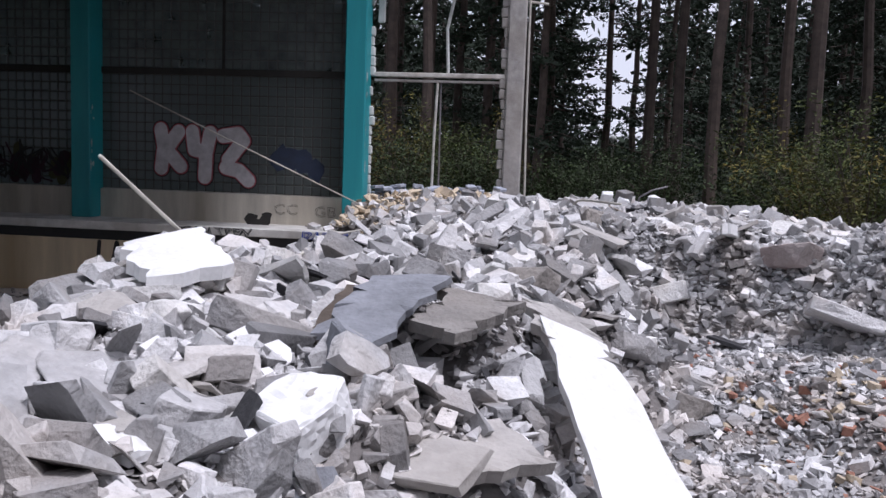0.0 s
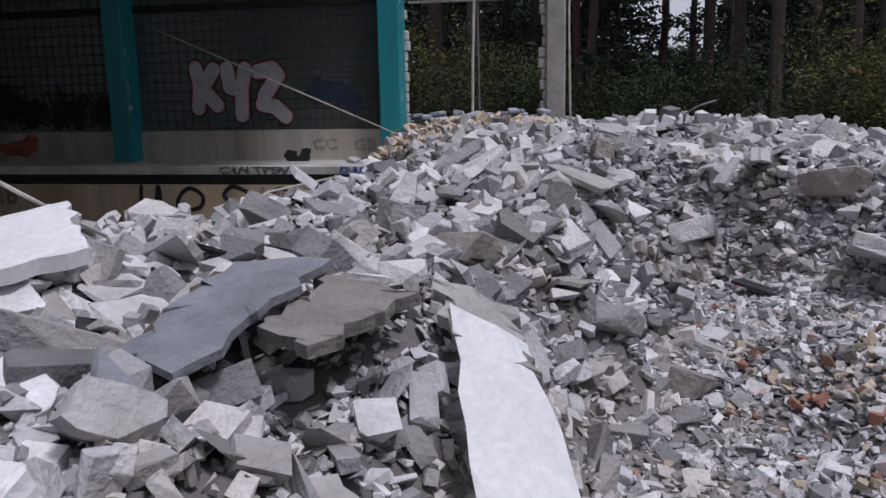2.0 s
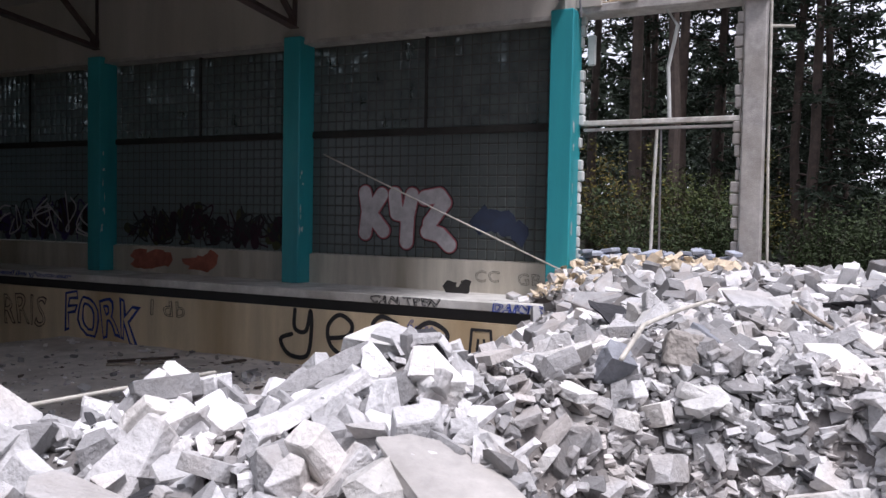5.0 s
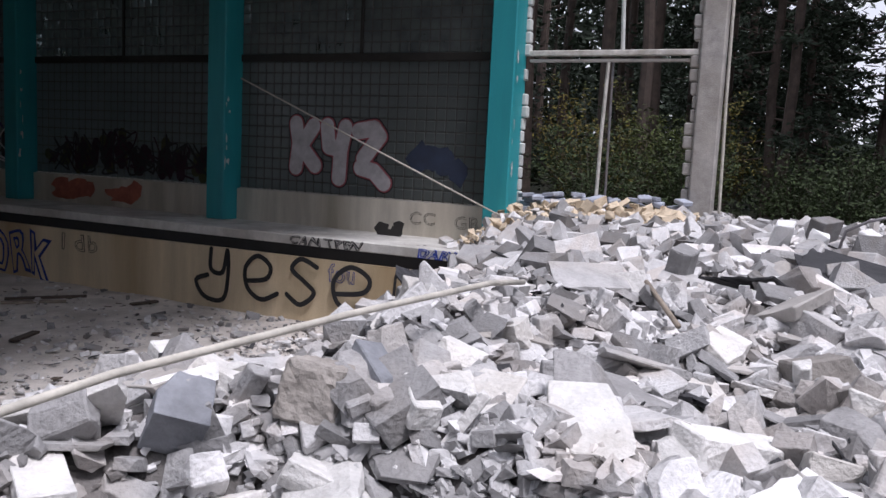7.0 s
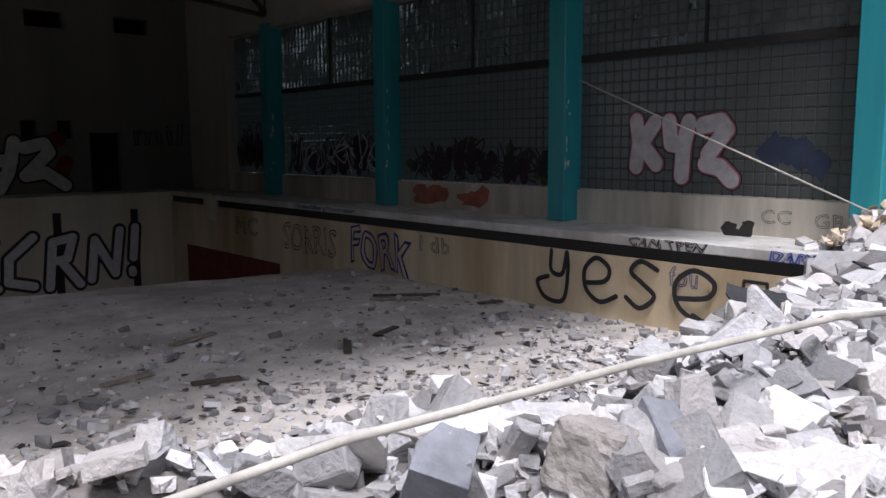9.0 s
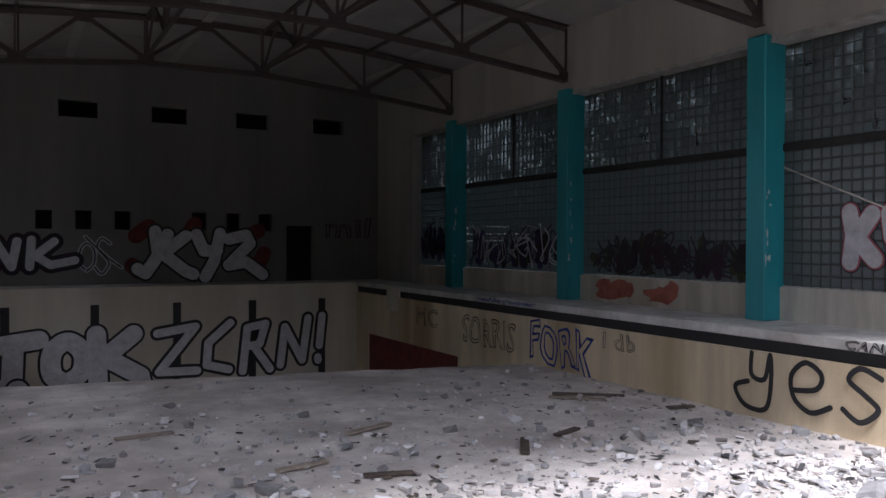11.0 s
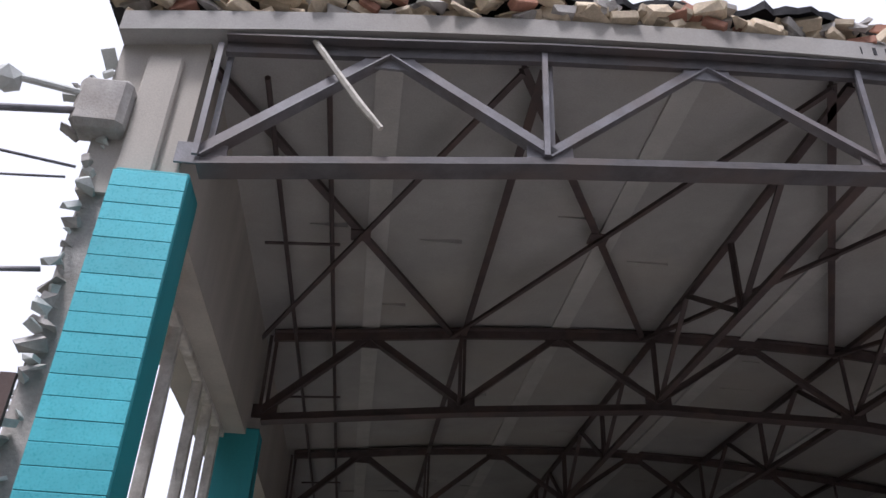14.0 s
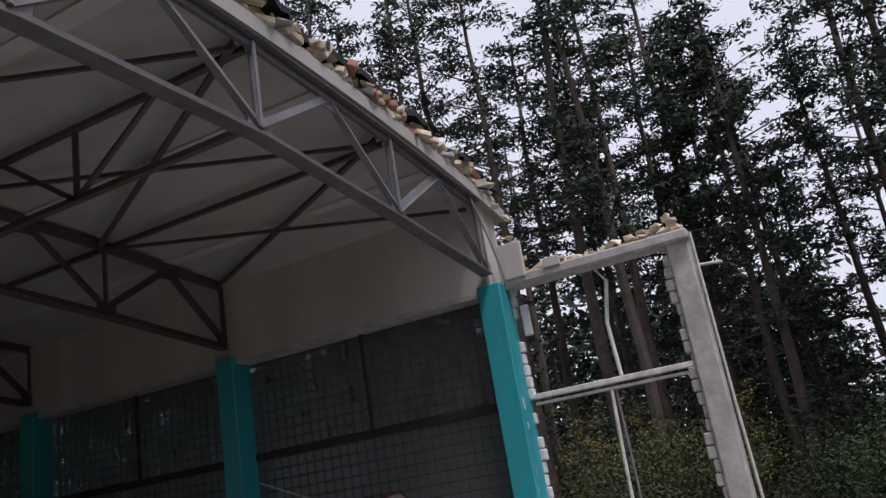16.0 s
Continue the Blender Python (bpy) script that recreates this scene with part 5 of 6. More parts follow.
pole("leaning_pole", [(-13.6, -2.87, 0.86), (-14.0, -2.82, 1.08), (-14.43, -2.77, 1.33)], 0.006, CABLE, "pale rusty pole sticking out of the rubble", "pole")
pole("thin_rod", [(-0.19, -0.3, 0.5), (-0.95, 1.85, 1.55), (-1.74, 3.94, 2.59)], 0.014, CABLE, "thin pale rod standing slanted before the window", "rod")
pole("long_pipe", [(-12.5, -4.32, 1.19), (-11.85, -4.22, 1.18), (-11.2, -4.2, 1.16), (-10.43, -4.2, 1.13), (-10.1, -4.18, 1.09)], [0.0055, 0.007, 0.008, 0.009, 0.009], CABLE, "long pale pipe lying along the rubble edge", "pipe")
pole("second_pipe", [(-13.55, -3.05, 0.98), (-12.9, -2.95, 1.0), (-12.3, -3.05, 1.0)], 0.006, CABLE, "pale pipe lying in the rubble", "pipe")
pole("bent_rebar", [(-5.5, -5.15, 0.85), (-5.5, -5.2, 1.05), (-5.5, -5.35, 1.14), (-5.5, -5.55, 1.2)], 0.012, STEEL_GREY, "bent grey reinforcing bar", "rebar")
pole("rebar_stub", [(-13.35, -3.98, 0.86), (-13.3, -3.95, 0.95), (-13.26, -3.98, 1.02)], 0.007, STEEL, "rusty rebar stub in the rubble", "rebar")
rng = random.Random(9)
for k in range(14):
    x, y = rng.uniform(-13.5, -6), rng.uniform(-5.8, -2.8)
    if off_way(x, y, 0.9):
        a, L = rng.uniform(0, 3.14), rng.uniform(0.15, 0.5)
        z = pile(x, y) + 0.05
        pole("lath", [(x, y, z), (x + L * math.cos(a), y + L * math.sin(a), pile(x + L * math.cos(a), y + L * math.sin(a)) + 0.06)], 0.009, WOOD, "splintered weathered lath in the rubble", "lath")


def ragged(s, rng):
    """A thin torn scrap with an uneven outline."""
    bm = bmesh.new()
    n = rng.randrange(6, 10)
    top = [Vector((s * rng.uniform(0.6, 1.2) * math.cos(6.283 * i / n), 0.6 * s * rng.uniform(0.5, 1.2) * math.sin(6.283 * i / n), 0.006 + s * rng.uniform(0, 0.15))) for i in range(n)]
    up = [bm.verts.new(p) for p in top]
    dn = [bm.verts.new(p - Vector((0, 0, 0.005))) for p in top]
    bm.faces.new(up)
    bm.faces.new(dn[::-1])
    for i in range(n):
        bm.faces.new((up[i], dn[i], dn[(i + 1) % n], up[(i + 1) % n]))
    return bm


for k, (x, y, L, a) in enumerate(((-2.9, 7.2, 1.3, 2.5), (-3.3, 7.0, 1.0, 2.4), (-2.2, 5.6, 0.5, 2.9), (-7.5, 6.5, 0.9, 0.4), (-6.0, 4.6, 0.8, 1.0), (-9.0, 5.0, 0.7, 0.2), (-5.0, 5.0, 0.6, 0.4), (-10.5, 7.5, 0.8, 0.1), (-8.2, 4.2, 0.6, 2.9))):
    ob = thing("plank", solid((-L / 2, -0.06, 0), (L / 2, 0.06, 0.035), 0.006), DARK_WOOD if k % 2 == 0 else WOOD, "weathered plank lying on the pool floor", "plank", "floor planks")
    ob.matrix_world = pose(x, y, FLOOR_Z + 0.02, 0, 0, math.degrees(a))
for k in range(290):
    x, y = rng.uniform(-12.8, -2.2), rng.uniform(0.6, 8.5)
    s = min(rng.lognormvariate(-3.2, 0.5), 0.11)
    ob = thing("paper_scrap" if k % 3 else "felt_scrap", ragged(s, rng), FELT if k % 3 == 0 else DARK_WOOD, "dark flat scrap on the dusty floor", "scrap", "floor scraps")
    ob.matrix_world = pose(x, y, max(FLOOR_Z, pile(x, y)) + 0.03, rng.gauss(0, 6), rng.gauss(0, 6), rng.uniform(0, 180))

# bluish masonry left in the broken bay
rng = random.Random(51)
ob = base("bay_masonry", pose(0.45, -1.6, 0), "bluish grey broken masonry in the empty bay", "masonry", "", "structure")
for k in range(120):
    y, z = rng.uniform(-1.45, 1.35), rng.uniform(0.3, 0.98)
    bm = solid((-0.1, -0.11, -0.035), (0.1, 0.11, 0.035), 0.012)
    bmesh.ops.transform(bm, matrix=pose(rng.uniform(-0.35, 0.2), y, z, rng.gauss(0, 9), rng.gauss(0, 9), rng.uniform(0, 180)), verts=bm.verts)
    part("brick", bm, BLUISH, ob)

# ---- graffiti ----
def letters(text, fat, tube_r=0.0):
    """Mesh data of text in the built-in font, scaled into a unit box."""
    cu = bpy.data.curves.new("letters", "FONT")
    cu.body, cu.size, cu.offset, cu.resolution_u, cu.space_character = text, 1, fat, 3, 1.12
    if tube_r:
        cu.fill_mode, cu.bevel_depth, cu.bevel_resolution = "NONE", tube_r, 0
    tmp = new("letters", cu)
    me = bpy.data.meshes.new_from_object(tmp.evaluated_get(bpy.context.evaluated_depsgraph_get()))
    bpy.data.objects.remove(tmp)
    co = np.array([v.co[:] for v in me.vertices])
    return me, co


def graffiti(name, text, label, side, at, size, layers, drop=0.0, bend=0.0):
    """Sprayed letters on a wall. side "x": wall facing -x, text runs towards -y; "y": wall facing -y.
    layers: (material, fat, tube, lift) from the back to the front."""
    ob = base(name, Matrix.Translation(at), label, "graffiti", "", "structure")
    me, co = letters(text, 0.0)
    lo, hi = co.min(0), co.max(0)
    for mat, fat, r, lift in layers:
        me, co = letters(text, fat, r)
        u = (co[:, 0] - lo[0]) / (hi[0] - lo[0])
        v = (co[:, 1] - lo[1]) / (hi[1] - lo[1])
        n = co[:, 2] * 0.02 + lift
        u = u + 0.015 * np.sin(v * 7 + u * 19) + 0.05 * (v - 0.5) * np.sin(u * 8)
        v = v - drop * u + bend * np.sin(u * 11) * 0.12
        if side == "x":
            new_co = np.stack([-n, -u * size[0], v * size[1]], 1)
        else:
            new_co = np.stack([u * size[0], -n, v * size[1]], 1)
        me.vertices.foreach_set("co", new_co.ravel())
        me.materials.clear()
        me.materials.append(mat)
        me.name = "paint"
        p = new("paint", me)
        p.parent = ob
    return ob


def strokes(name, label, side, at, scale, runs, layers, slant=0.0):
    """Fat sprayed letters: rounded strokes, each layer wider than the next and behind it."""
    ob = base(name, Matrix.Translation(at), label, "graffiti", "", "structure")
    for mat, r, lift in layers:
        bm = bmesh.new()
        k = 0
        for run in runs:
            pts = [Vector((x, y + slant * x)) for x, y in run]
            for a, b in zip(pts, pts[1:]):
                d = math.atan2(b.y - a.y, b.x - a.x)
                ring = [a + r * Vector((math.cos(d + math.pi / 2 + math.pi * q / 8), math.sin(d + math.pi / 2 + math.pi * q / 8))) for q in range(9)]
                ring += [b + r * Vector((math.cos(d - math.pi / 2 + math.pi * q / 8), math.sin(d - math.pi / 2 + math.pi * q / 8))) for q in range(9)]
                n = lift + 0.0004 * k
                k += 1
                bm.faces.new([bm.verts.new((-n, -p.x * scale, p.y * scale) if side == "x" else (p.x * scale, -n, p.y * scale)) for p in ring])
        part("paint", bm, mat, ob)
    return ob


GX = WIN_X - 0.045
strokes("graffiti", "pale bubble letters with dark red outline sprayed on glass blocks", "x", (GX, 4.55, 0.98), 1.2,
        (((0.13, 0.12), (0.18, 0.5), (0.12, 0.82)), ((0.22, 0.46), (0.46, 0.8)), ((0.25, 0.44), (0.5, 0.18)),
         ((0.72, 0.82), (0.76, 0.5), (0.98, 0.47)), ((1.06, 0.82), (0.98, 0.45), (0.96, 0.02)),
         ((1.3, 0.78), (1.58, 0.84), (1.68, 0.72)), ((1.66, 0.7), (1.4, 0.36)), ((1.36, 0.22), (1.6, 0.18), (1.78, 0.02))),
        ((SPRAY_BLACK, 0.165, 0.003), (SPRAY_PINK, 0.15, 0.013), (SPRAY_DULL, 0.125, 0.023)), slant=-0.04)
PX = POOL_R - 0.004
def curl(points, at, size, steps=5):
    """A smooth line through points, moved to at and scaled."""
    p = [Vector(q) for q in points]
    out = []
    for k in range(len(p) - 1):
        a, b, c, d = p[max(k - 1, 0)], p[k], p[k + 1], p[min(k + 2, len(p) - 1)]
        for q in range(steps):
            t = q / steps
            out.append(0.5 * (2 * b + (c - a) * t + (2 * a - 5 * b + 4 * c - d) * t * t + (3 * b - a - 3 * c + d) * t ** 3))
    out.append(p[-1])
    return [(at[0] + v.x * size[0], at[1] + v.y * size[1]) for v in out]


E_LOOP = ((0.0, 0.4), (0.35, 0.5), (0.42, 0.8), (0.2, 1.0), (0.0, 0.7), (0.04, 0.25), (0.28, 0.02), (0.55, 0.2))
N_LOOP = ((0.0, 1.0), (0.0, 0.55), (0.2, 0.5), (0.28, 1.0), (0.3, 0.5), (0.22, -0.1), (-0.1, -0.1), (-0.25, 0.25), (-0.05, 0.4))
S_LOOP = ((0.45, 0.9), (0.2, 1.05), (0.05, 0.8), (0.25, 0.55), (0.42, 0.3), (0.2, 0.0), (-0.02, 0.2))
strokes("graffiti", "large looping black letters sprayed on the pool wall", "x", (PX, 4.98, -1.12), 1.3,
        (curl(N_LOOP, (0.25, 0), (1.0, 0.6)), curl(E_LOOP, (0.85, 0.0), (0.95, 0.58)), curl(S_LOOP, (1.55, 0.02), (0.95, 0.56)), curl(E_LOOP, (2.25, -0.02), (1.2, 0.6)),
         curl(((0, 0), (0.4, -0.2), (0.9, 0.1)), (2.5, 0.05), (0.8, 0.5))), ((SPRAY_BLACK, 0.032, 0.003),))
strokes("graffiti", "large angular black letters sprayed on the pool wall beside the heap", "x", (PX, 1.0, -0.95), 1.0,
        (((0.0, -0.1), (0.05, 0.52), (0.4, 0.52), (0.45, -0.1)), ((0.15, 0.0), (0.17, 0.35)), ((0.28, 0.35), (0.3, 0.0)), ((0.15, 0.2), (0.3, 0.2)), curl(E_LOOP, (0.65, 0.0), (0.8, 0.5)), curl(S_LOOP, (1.2, 0), (0.8, 0.5))),
        ((SPRAY_BLACK, 0.025, 0.003),))
graffiti("graffiti", "CAN TPEN", "small black tag on the pool lip", "x", (POOL_R - 0.034, 2.95, -0.085), (1.35, 0.13), ((SPRAY_BLACK, 0.01, 0.035, 0.004),))
graffiti("graffiti", "DARVISEP", "small bright blue tag on the pool lip", "x", (POOL_R - 0.034, 0.55, -0.09), (1.15, 0.13), ((SPRAY_BLUE, 0.02, 0.04, 0.004),))
graffiti("graffiti", "FORK", "dripping blue tag on the pool wall", "x", (PX, 11.0, -1.2), (2.2, 0.8), ((SPRAY_BLUE, 0.02, 0.025, 0.004),), bend=0.9, drop=0.15)
graffiti("graffiti", "SORRIS", "faint dark tag on the pool wall", "x", (PX, 14.2, -1.2), (2.5, 0.7), ((SPRAY_MAROON, 0.0, 0.014, 0.004),), bend=0.3)
graffiti("graffiti", "MC", "small dark tag on the pool wall", "x", (PX, 17.0, -1.0), (1.3, 0.5), ((SPRAY_BLACK, 0.0, 0.014, 0.004),))
graffiti("graffiti", "I db", "small black tag on the pool wall", "x", (PX, 8.4, -0.7), (0.95, 0.32), ((SPRAY_BLACK, 0.0, 0.014, 0.004),))
graffiti("graffiti", "fou", "small dark blue tag on the pool wall", "x", (PX, 2.2, -0.65), (0.5, 0.3), ((SPRAY_BLUE, 0.0, 0.014, 0.004),))
graffiti("graffiti", "valleyboar", "dark blue tag on the pool lip", "x", (POOL_R - 0.034, 13.4, -0.085), (2.6, 0.13), ((SPRAY_BLUE, 0.01, 0.03, 0.004),))
graffiti("graffiti", "CC", "thin grey tag on the low wall", "x", (0.415, 1.8, 0.22), (0.5, 0.22), ((SPRAY_BLACK, 0.0, 0.012, 0.003),))
graffiti("graffiti", "GB", "thin grey tag on the low wall", "x", (0.415, 0.9, 0.2), (0.45, 0.22), ((SPRAY_BLACK, 0.0, 0.012, 0.003),))
EY = POOL_Y - 0.014
RING = ((0.35, 0.0), (0.08, 0.25), (0.08, 0.75), (0.38, 1.0), (0.68, 0.72), (0.66, 0.25), (0.35, 0.0))
strokes("graffiti", "fat silver dripping letters with black shadow on the pool end wall", "y", (-13.0, EY, -3.1), 1.0,
        (((0.1, 1.45), (1.5, 1.6)), ((0.85, 1.5), (0.8, 0.15)), ((0.55, 0.25), (0.55, -0.1)), curl(RING, (1.75, 0.25), (1.35, 1.25)), ((3.05, 1.65), (3.1, 0.2)), ((4.1, 1.6), (3.3, 0.95), (4.3, 0.3)), ((4.3, 0.3), (4.35, 0.0)), ((0.95, 0.2), (0.95, -0.25))),
        ((SPRAY_BLACK, 0.34, 0.003), (SPRAY_WHITE, 0.27, 0.016)), slant=0.02)
strokes("graffiti", "angular silver letters with black shadow on the pool end wall", "y", (-8.3, EY, -2.95), 1.0,
        (((0.1, 1.5), (1.25, 1.65), (0.15, 0.3), (1.3, 0.25)), ((2.35, 1.7), (1.65, 1.1), (1.6, 0.4), (2.3, 0.2)), ((2.75, 0.1), (2.9, 1.5), (3.5, 1.6), (3.3, 0.95), (2.95, 0.9)), ((3.1, 0.9), (3.65, 0.1)), ((4.0, 0.2), (4.15, 1.45), (4.75, 0.3), (4.95, 1.7)), ((5.45, 1.75), (5.35, 0.75)), ((5.3, 0.35), (5.31, 0.25))),
        ((SPRAY_BLACK, 0.22, 0.003), (SPRAY_WHITE, 0.13, 0.016)), slant=0.02)
WY = END_Y - 0.002
strokes("graffiti", "dark red spray clouds behind the letters on the end wall", "y", (-8.75, WY, 0.1), 1.0,
        (((0.2, 1.5), (0.6, 1.8)), ((3.9, 1.5), (4.3, 1.7)), ((4.3, 0.5), (4.5, 0.9)), ((0.1, 0.5), (0.3, 0.3)), ((2.0, 1.75), (2.1, 1.9))), ((SPRAY_RED, 0.26, 0.003),))
strokes("graffiti", "white angular letters with black outline on the end wall", "y", (-8.7, WY - 0.02, 0.15), 1.0,
        (((0.75, 1.6), (0.85, 0.8), (0.45, 0.2), (0.2, 0.35)), ((1.75, 1.45), (1.0, 0.85), (1.75, 0.25), (2.0, 0.15)), ((1.15, 1.5), (0.9, 1.1)), ((2.1, 1.5), (2.35, 0.95), (2.8, 0.95)), ((2.9, 1.55), (2.7, 0.6), (2.4, 0.05)),
         ((3.2, 1.35), (3.8, 1.5), (3.95, 1.2), (3.3, 0.55)), ((3.2, 0.45), (3.8, 0.55), (4.4, 0.1))), ((SPRAY_BLACK, 0.27, 0.003), (SPRAY_WHITE, 0.2, 0.016)))
strokes("graffiti", "white letters with black outline on the end wall", "y", (-14.6, WY, 0.35), 1.0,
        (((0.1, 0.95), (0.75, 1.05), (0.2, 0.25), (0.8, 0.2)), curl(RING, (0.95, 0.15), (0.9, 0.85)), ((1.85, 0.2), (1.95, 1.05), (2.4, 0.25), (2.55, 1.05)), ((2.95, 1.1), (2.9, 0.25)), ((3.6, 1.05), (3.05, 0.6), (3.5, 0.3), (4.2, 0.45)), ((0.1, 0.0), (0.5, -0.05))),
        ((SPRAY_MAROON, 0.27, 0.003), (SPRAY_BLACK, 0.2, 0.014), (SPRAY_WHITE, 0.13, 0.028)))
strokes("graffiti", "faded grey scribble between the letters on the end wall", "y", (-10.3, WY, 0.35), 1.0,
        (curl(RING, (0, 0.1), (0.7, 0.9)), curl(S_LOOP, (0.5, 0), (1.0, 1.1)), ((0.2, 1.2), (0.9, 0.5), (1.3, 0.2))), ((SPRAY_DULL, 0.07, 0.003), (SPRAY_BLACK, 0.02, 0.014)))
graffiti("graffiti", "mil", "faint violet tag on the end wall", "y", (-1.9, END_Y - 0.002, 1.6), (1.7, 0.7), ((SPRAY_MAROON, 0.0, 0.016, 0.004),))


def splash(name, y0, y1, z0, z1, mat, label, x, seed, n=26):
    """Cloudy sprayed patches on a side wall."""
    rng = random.Random(seed)
    ob = base(name, pose(x, (y0 + y1) / 2, (z0 + z1) / 2), label, "graffiti", "", "structure")
    for k in range(n):
        bm = bmesh.new()
        bmesh.ops.create_circle(bm, cap_ends=True, segments=11, radius=1)
        ry, rz = rng.uniform(0.15, 0.35) * (y1 - y0) * (0.4 if n > 8 else 1.0), rng.uniform(0.2, 0.45) * (z1 - z0)
        cy, cz = rng.uniform(-0.4, 0.4) * (y1 - y0), rng.uniform(-0.28, 0.28) * (z1 - z0)
        for v in bm.verts:
            s = rng.uniform(0.7, 1.25)
            v.co = Vector((-0.0012 * k, cy + v.co.x * ry * s, cz + v.co.y * rz * s))
        part("paint", bm, mat[k % len(mat)], ob)


def wild(label, y0, y1, z0, z1, fills, lines, seed, n):
    """Interlocked wild letters: patches of fill crossed by looping outlines."""
    rng = random.Random(seed)
    L, h = y1 - y0, z1 - z0
    blobs, loops = [[] for _ in fills], [[] for _ in lines]
    for k in range(n):
        u = L * (k + 0.5) / n
        top = h * rng.uniform(0.65, 1.0)
        for q in range(3):
            w = L / n * rng.uniform(-0.5, 0.5)
            blobs[int(k * len(fills) / n + q * 0.4) % len(fills)].append([(u + w, rng.uniform(0.05, 0.3) * h), (u + w + rng.gauss(0, 0.12), rng.uniform(0.5, 0.9) * top)])
        for q in range(4):
            pts = [(rng.uniform(-0.7, 0.7) * L / n, rng.uniform(0.0, 1.05) * top) for _ in range(5)]
            loops[(k + q) % len(lines)].append(curl(pts, (u, 0), (1, 1), 4))
    layers = 0
    for group, mats, r in ((blobs, fills, 0.12), (loops, lines, 0.022)):
        for runs, mat in zip(group, mats):
            strokes("graffiti", label, "x", (GX - 0.012 * layers, y1, z0), 1.0, runs, ((mat, r, 0.002),))
            layers += 1


wild("olive and maroon wild letters sprayed on glass blocks", 6.6, 11.2, 0.72, 1.75, (SPRAY_OLIVE, SPRAY_MAROON), (SPRAY_BLACK, SPRAY_MAROON, SPRAY_BLACK), 1, 9)
wild("violet wild letters sprayed on glass blocks", 12.5, 17.4, 0.72, 1.95, (SPRAY_VIOLET, SPRAY_MAROON), (SPRAY_VIOLET, SPRAY_BLACK, SPRAY_DULL), 2, 9)
wild("dark violet wild letters sprayed on glass blocks", 18.4, 20.8, 0.8, 2.2, (SPRAY_VIOLET,), (SPRAY_BLACK, SPRAY_MAROON), 3, 5)
splash("paint_patch", 0.8, 1.8, 1.05, 1.65, (material("faded_blue_spray", (0.028, 0.04, 0.075), spread=0.3),), "faded blue spray on glass blocks", GX, 4, 7)
splash("paint_patch", 9.9, 11.2, 0.08, 0.5, (SPRAY_FADED,), "faded red square sprayed on the low wall", 0.416, 5, 7)
splash("paint_patch", 8.3, 9.3, 0.1, 0.5, (SPRAY_FADED,), "faded red square sprayed on the low wall", 0.416, 6, 7)
splash("paint_patch", 1.75, 2.3, -0.05, 0.3, (VOID,), "black burnt patch on the deck edge", 0.1, 8, 5)

# ---- trees and shrubs ----
def blade_cloud(rng, centres, count, size, spread, flat=0.6):
    verts, faces = [], []
    for c in centres:
        for _ in range(count):
            p = c + Vector((rng.gauss(0, spread), rng.gauss(0, spread), rng.gauss(0, spread * flat)))
            a = Vector((rng.gauss(0, 1), rng.gauss(0, 1), rng.gauss(0, 0.6))).normalized()
            b = a.cross(Vector((rng.gauss(0, 1), rng.gauss(0, 1), rng.gauss(0, 1)))).normalized()
            L, w = size * rng.uniform(0.6, 1.3), size * rng.uniform(0.25, 0.45)
            i = len(verts)
            verts += [p - a * L, p + b * w, p + a * L, p - b * w]
            faces.append((i, i + 1, i + 2, i + 3))
    return verts, faces


def pine(seed, height, spruce=False):
    rng = random.Random(seed)
    ob = base("spruce_tree" if spruce else "pine_tree", pose(0, 0, 0), "dark green spruce in the wood" if spruce else "tall pine with bare reddish trunk and dark crown", "tree", "forest trees")
    lean = Vector((rng.gauss(0, 0.3), rng.gauss(0, 0.3), 0))
    pts = [Vector((0, 0, -0.4)) + Vector((0, 0, height * k / 8)) + lean * (k / 8) ** 2 + Vector((rng.gauss(0, 0.05), rng.gauss(0, 0.05), 0)) for k in range(9)]
    bm = bmesh.new()
    tube(bm, pts, [0.19 * (1 - 0.85 * k / 8) * (height / 19) + 0.02 for k in range(9)], 8)
    centres = []
    start = 0.12 if spruce else 0.42
    for k in range(44 if spruce else 34):
        f = start + (1 - start) * (k + rng.random()) / (44 if spruce else 34)
        seg = min(int(f * 8), 7)
        root = pts[seg].lerp(pts[seg + 1], f * 8 - seg)
        a = rng.uniform(0, 6.28)
        reach = (2.6 * (1 - f) + 0.3) if spruce else (1.0 + 2.2 * math.sin(min((1 - f) / (1 - start), 1) * 2.6)) * rng.uniform(0.5, 1.1)
        tip = root + Vector((math.cos(a) * reach, math.sin(a) * reach, reach * (-0.25 if spruce else rng.uniform(0.0, 0.4))))
        tube(bm, [root, root.lerp(tip, 0.5) + Vector((0, 0, 0.1)), tip], [0.04, 0.025, 0.008], 4)
        for q in range(3):
            centres.append(root.lerp(tip, 0.45 + 0.26 * q) + Vector((rng.gauss(0, 0.15), rng.gauss(0, 0.15), rng.gauss(0, 0.1))))
    part("trunk", bm, BARK, ob)
    v, f = blade_cloud(rng, centres, 42, 0.13, 0.26, 0.36)
    me = bpy.data.meshes.new("crown")
    me.from_pydata(v, [], f)
    me.materials.append(NEEDLES)
    c = new("crown", me)
    c.parent = ob
    return ob


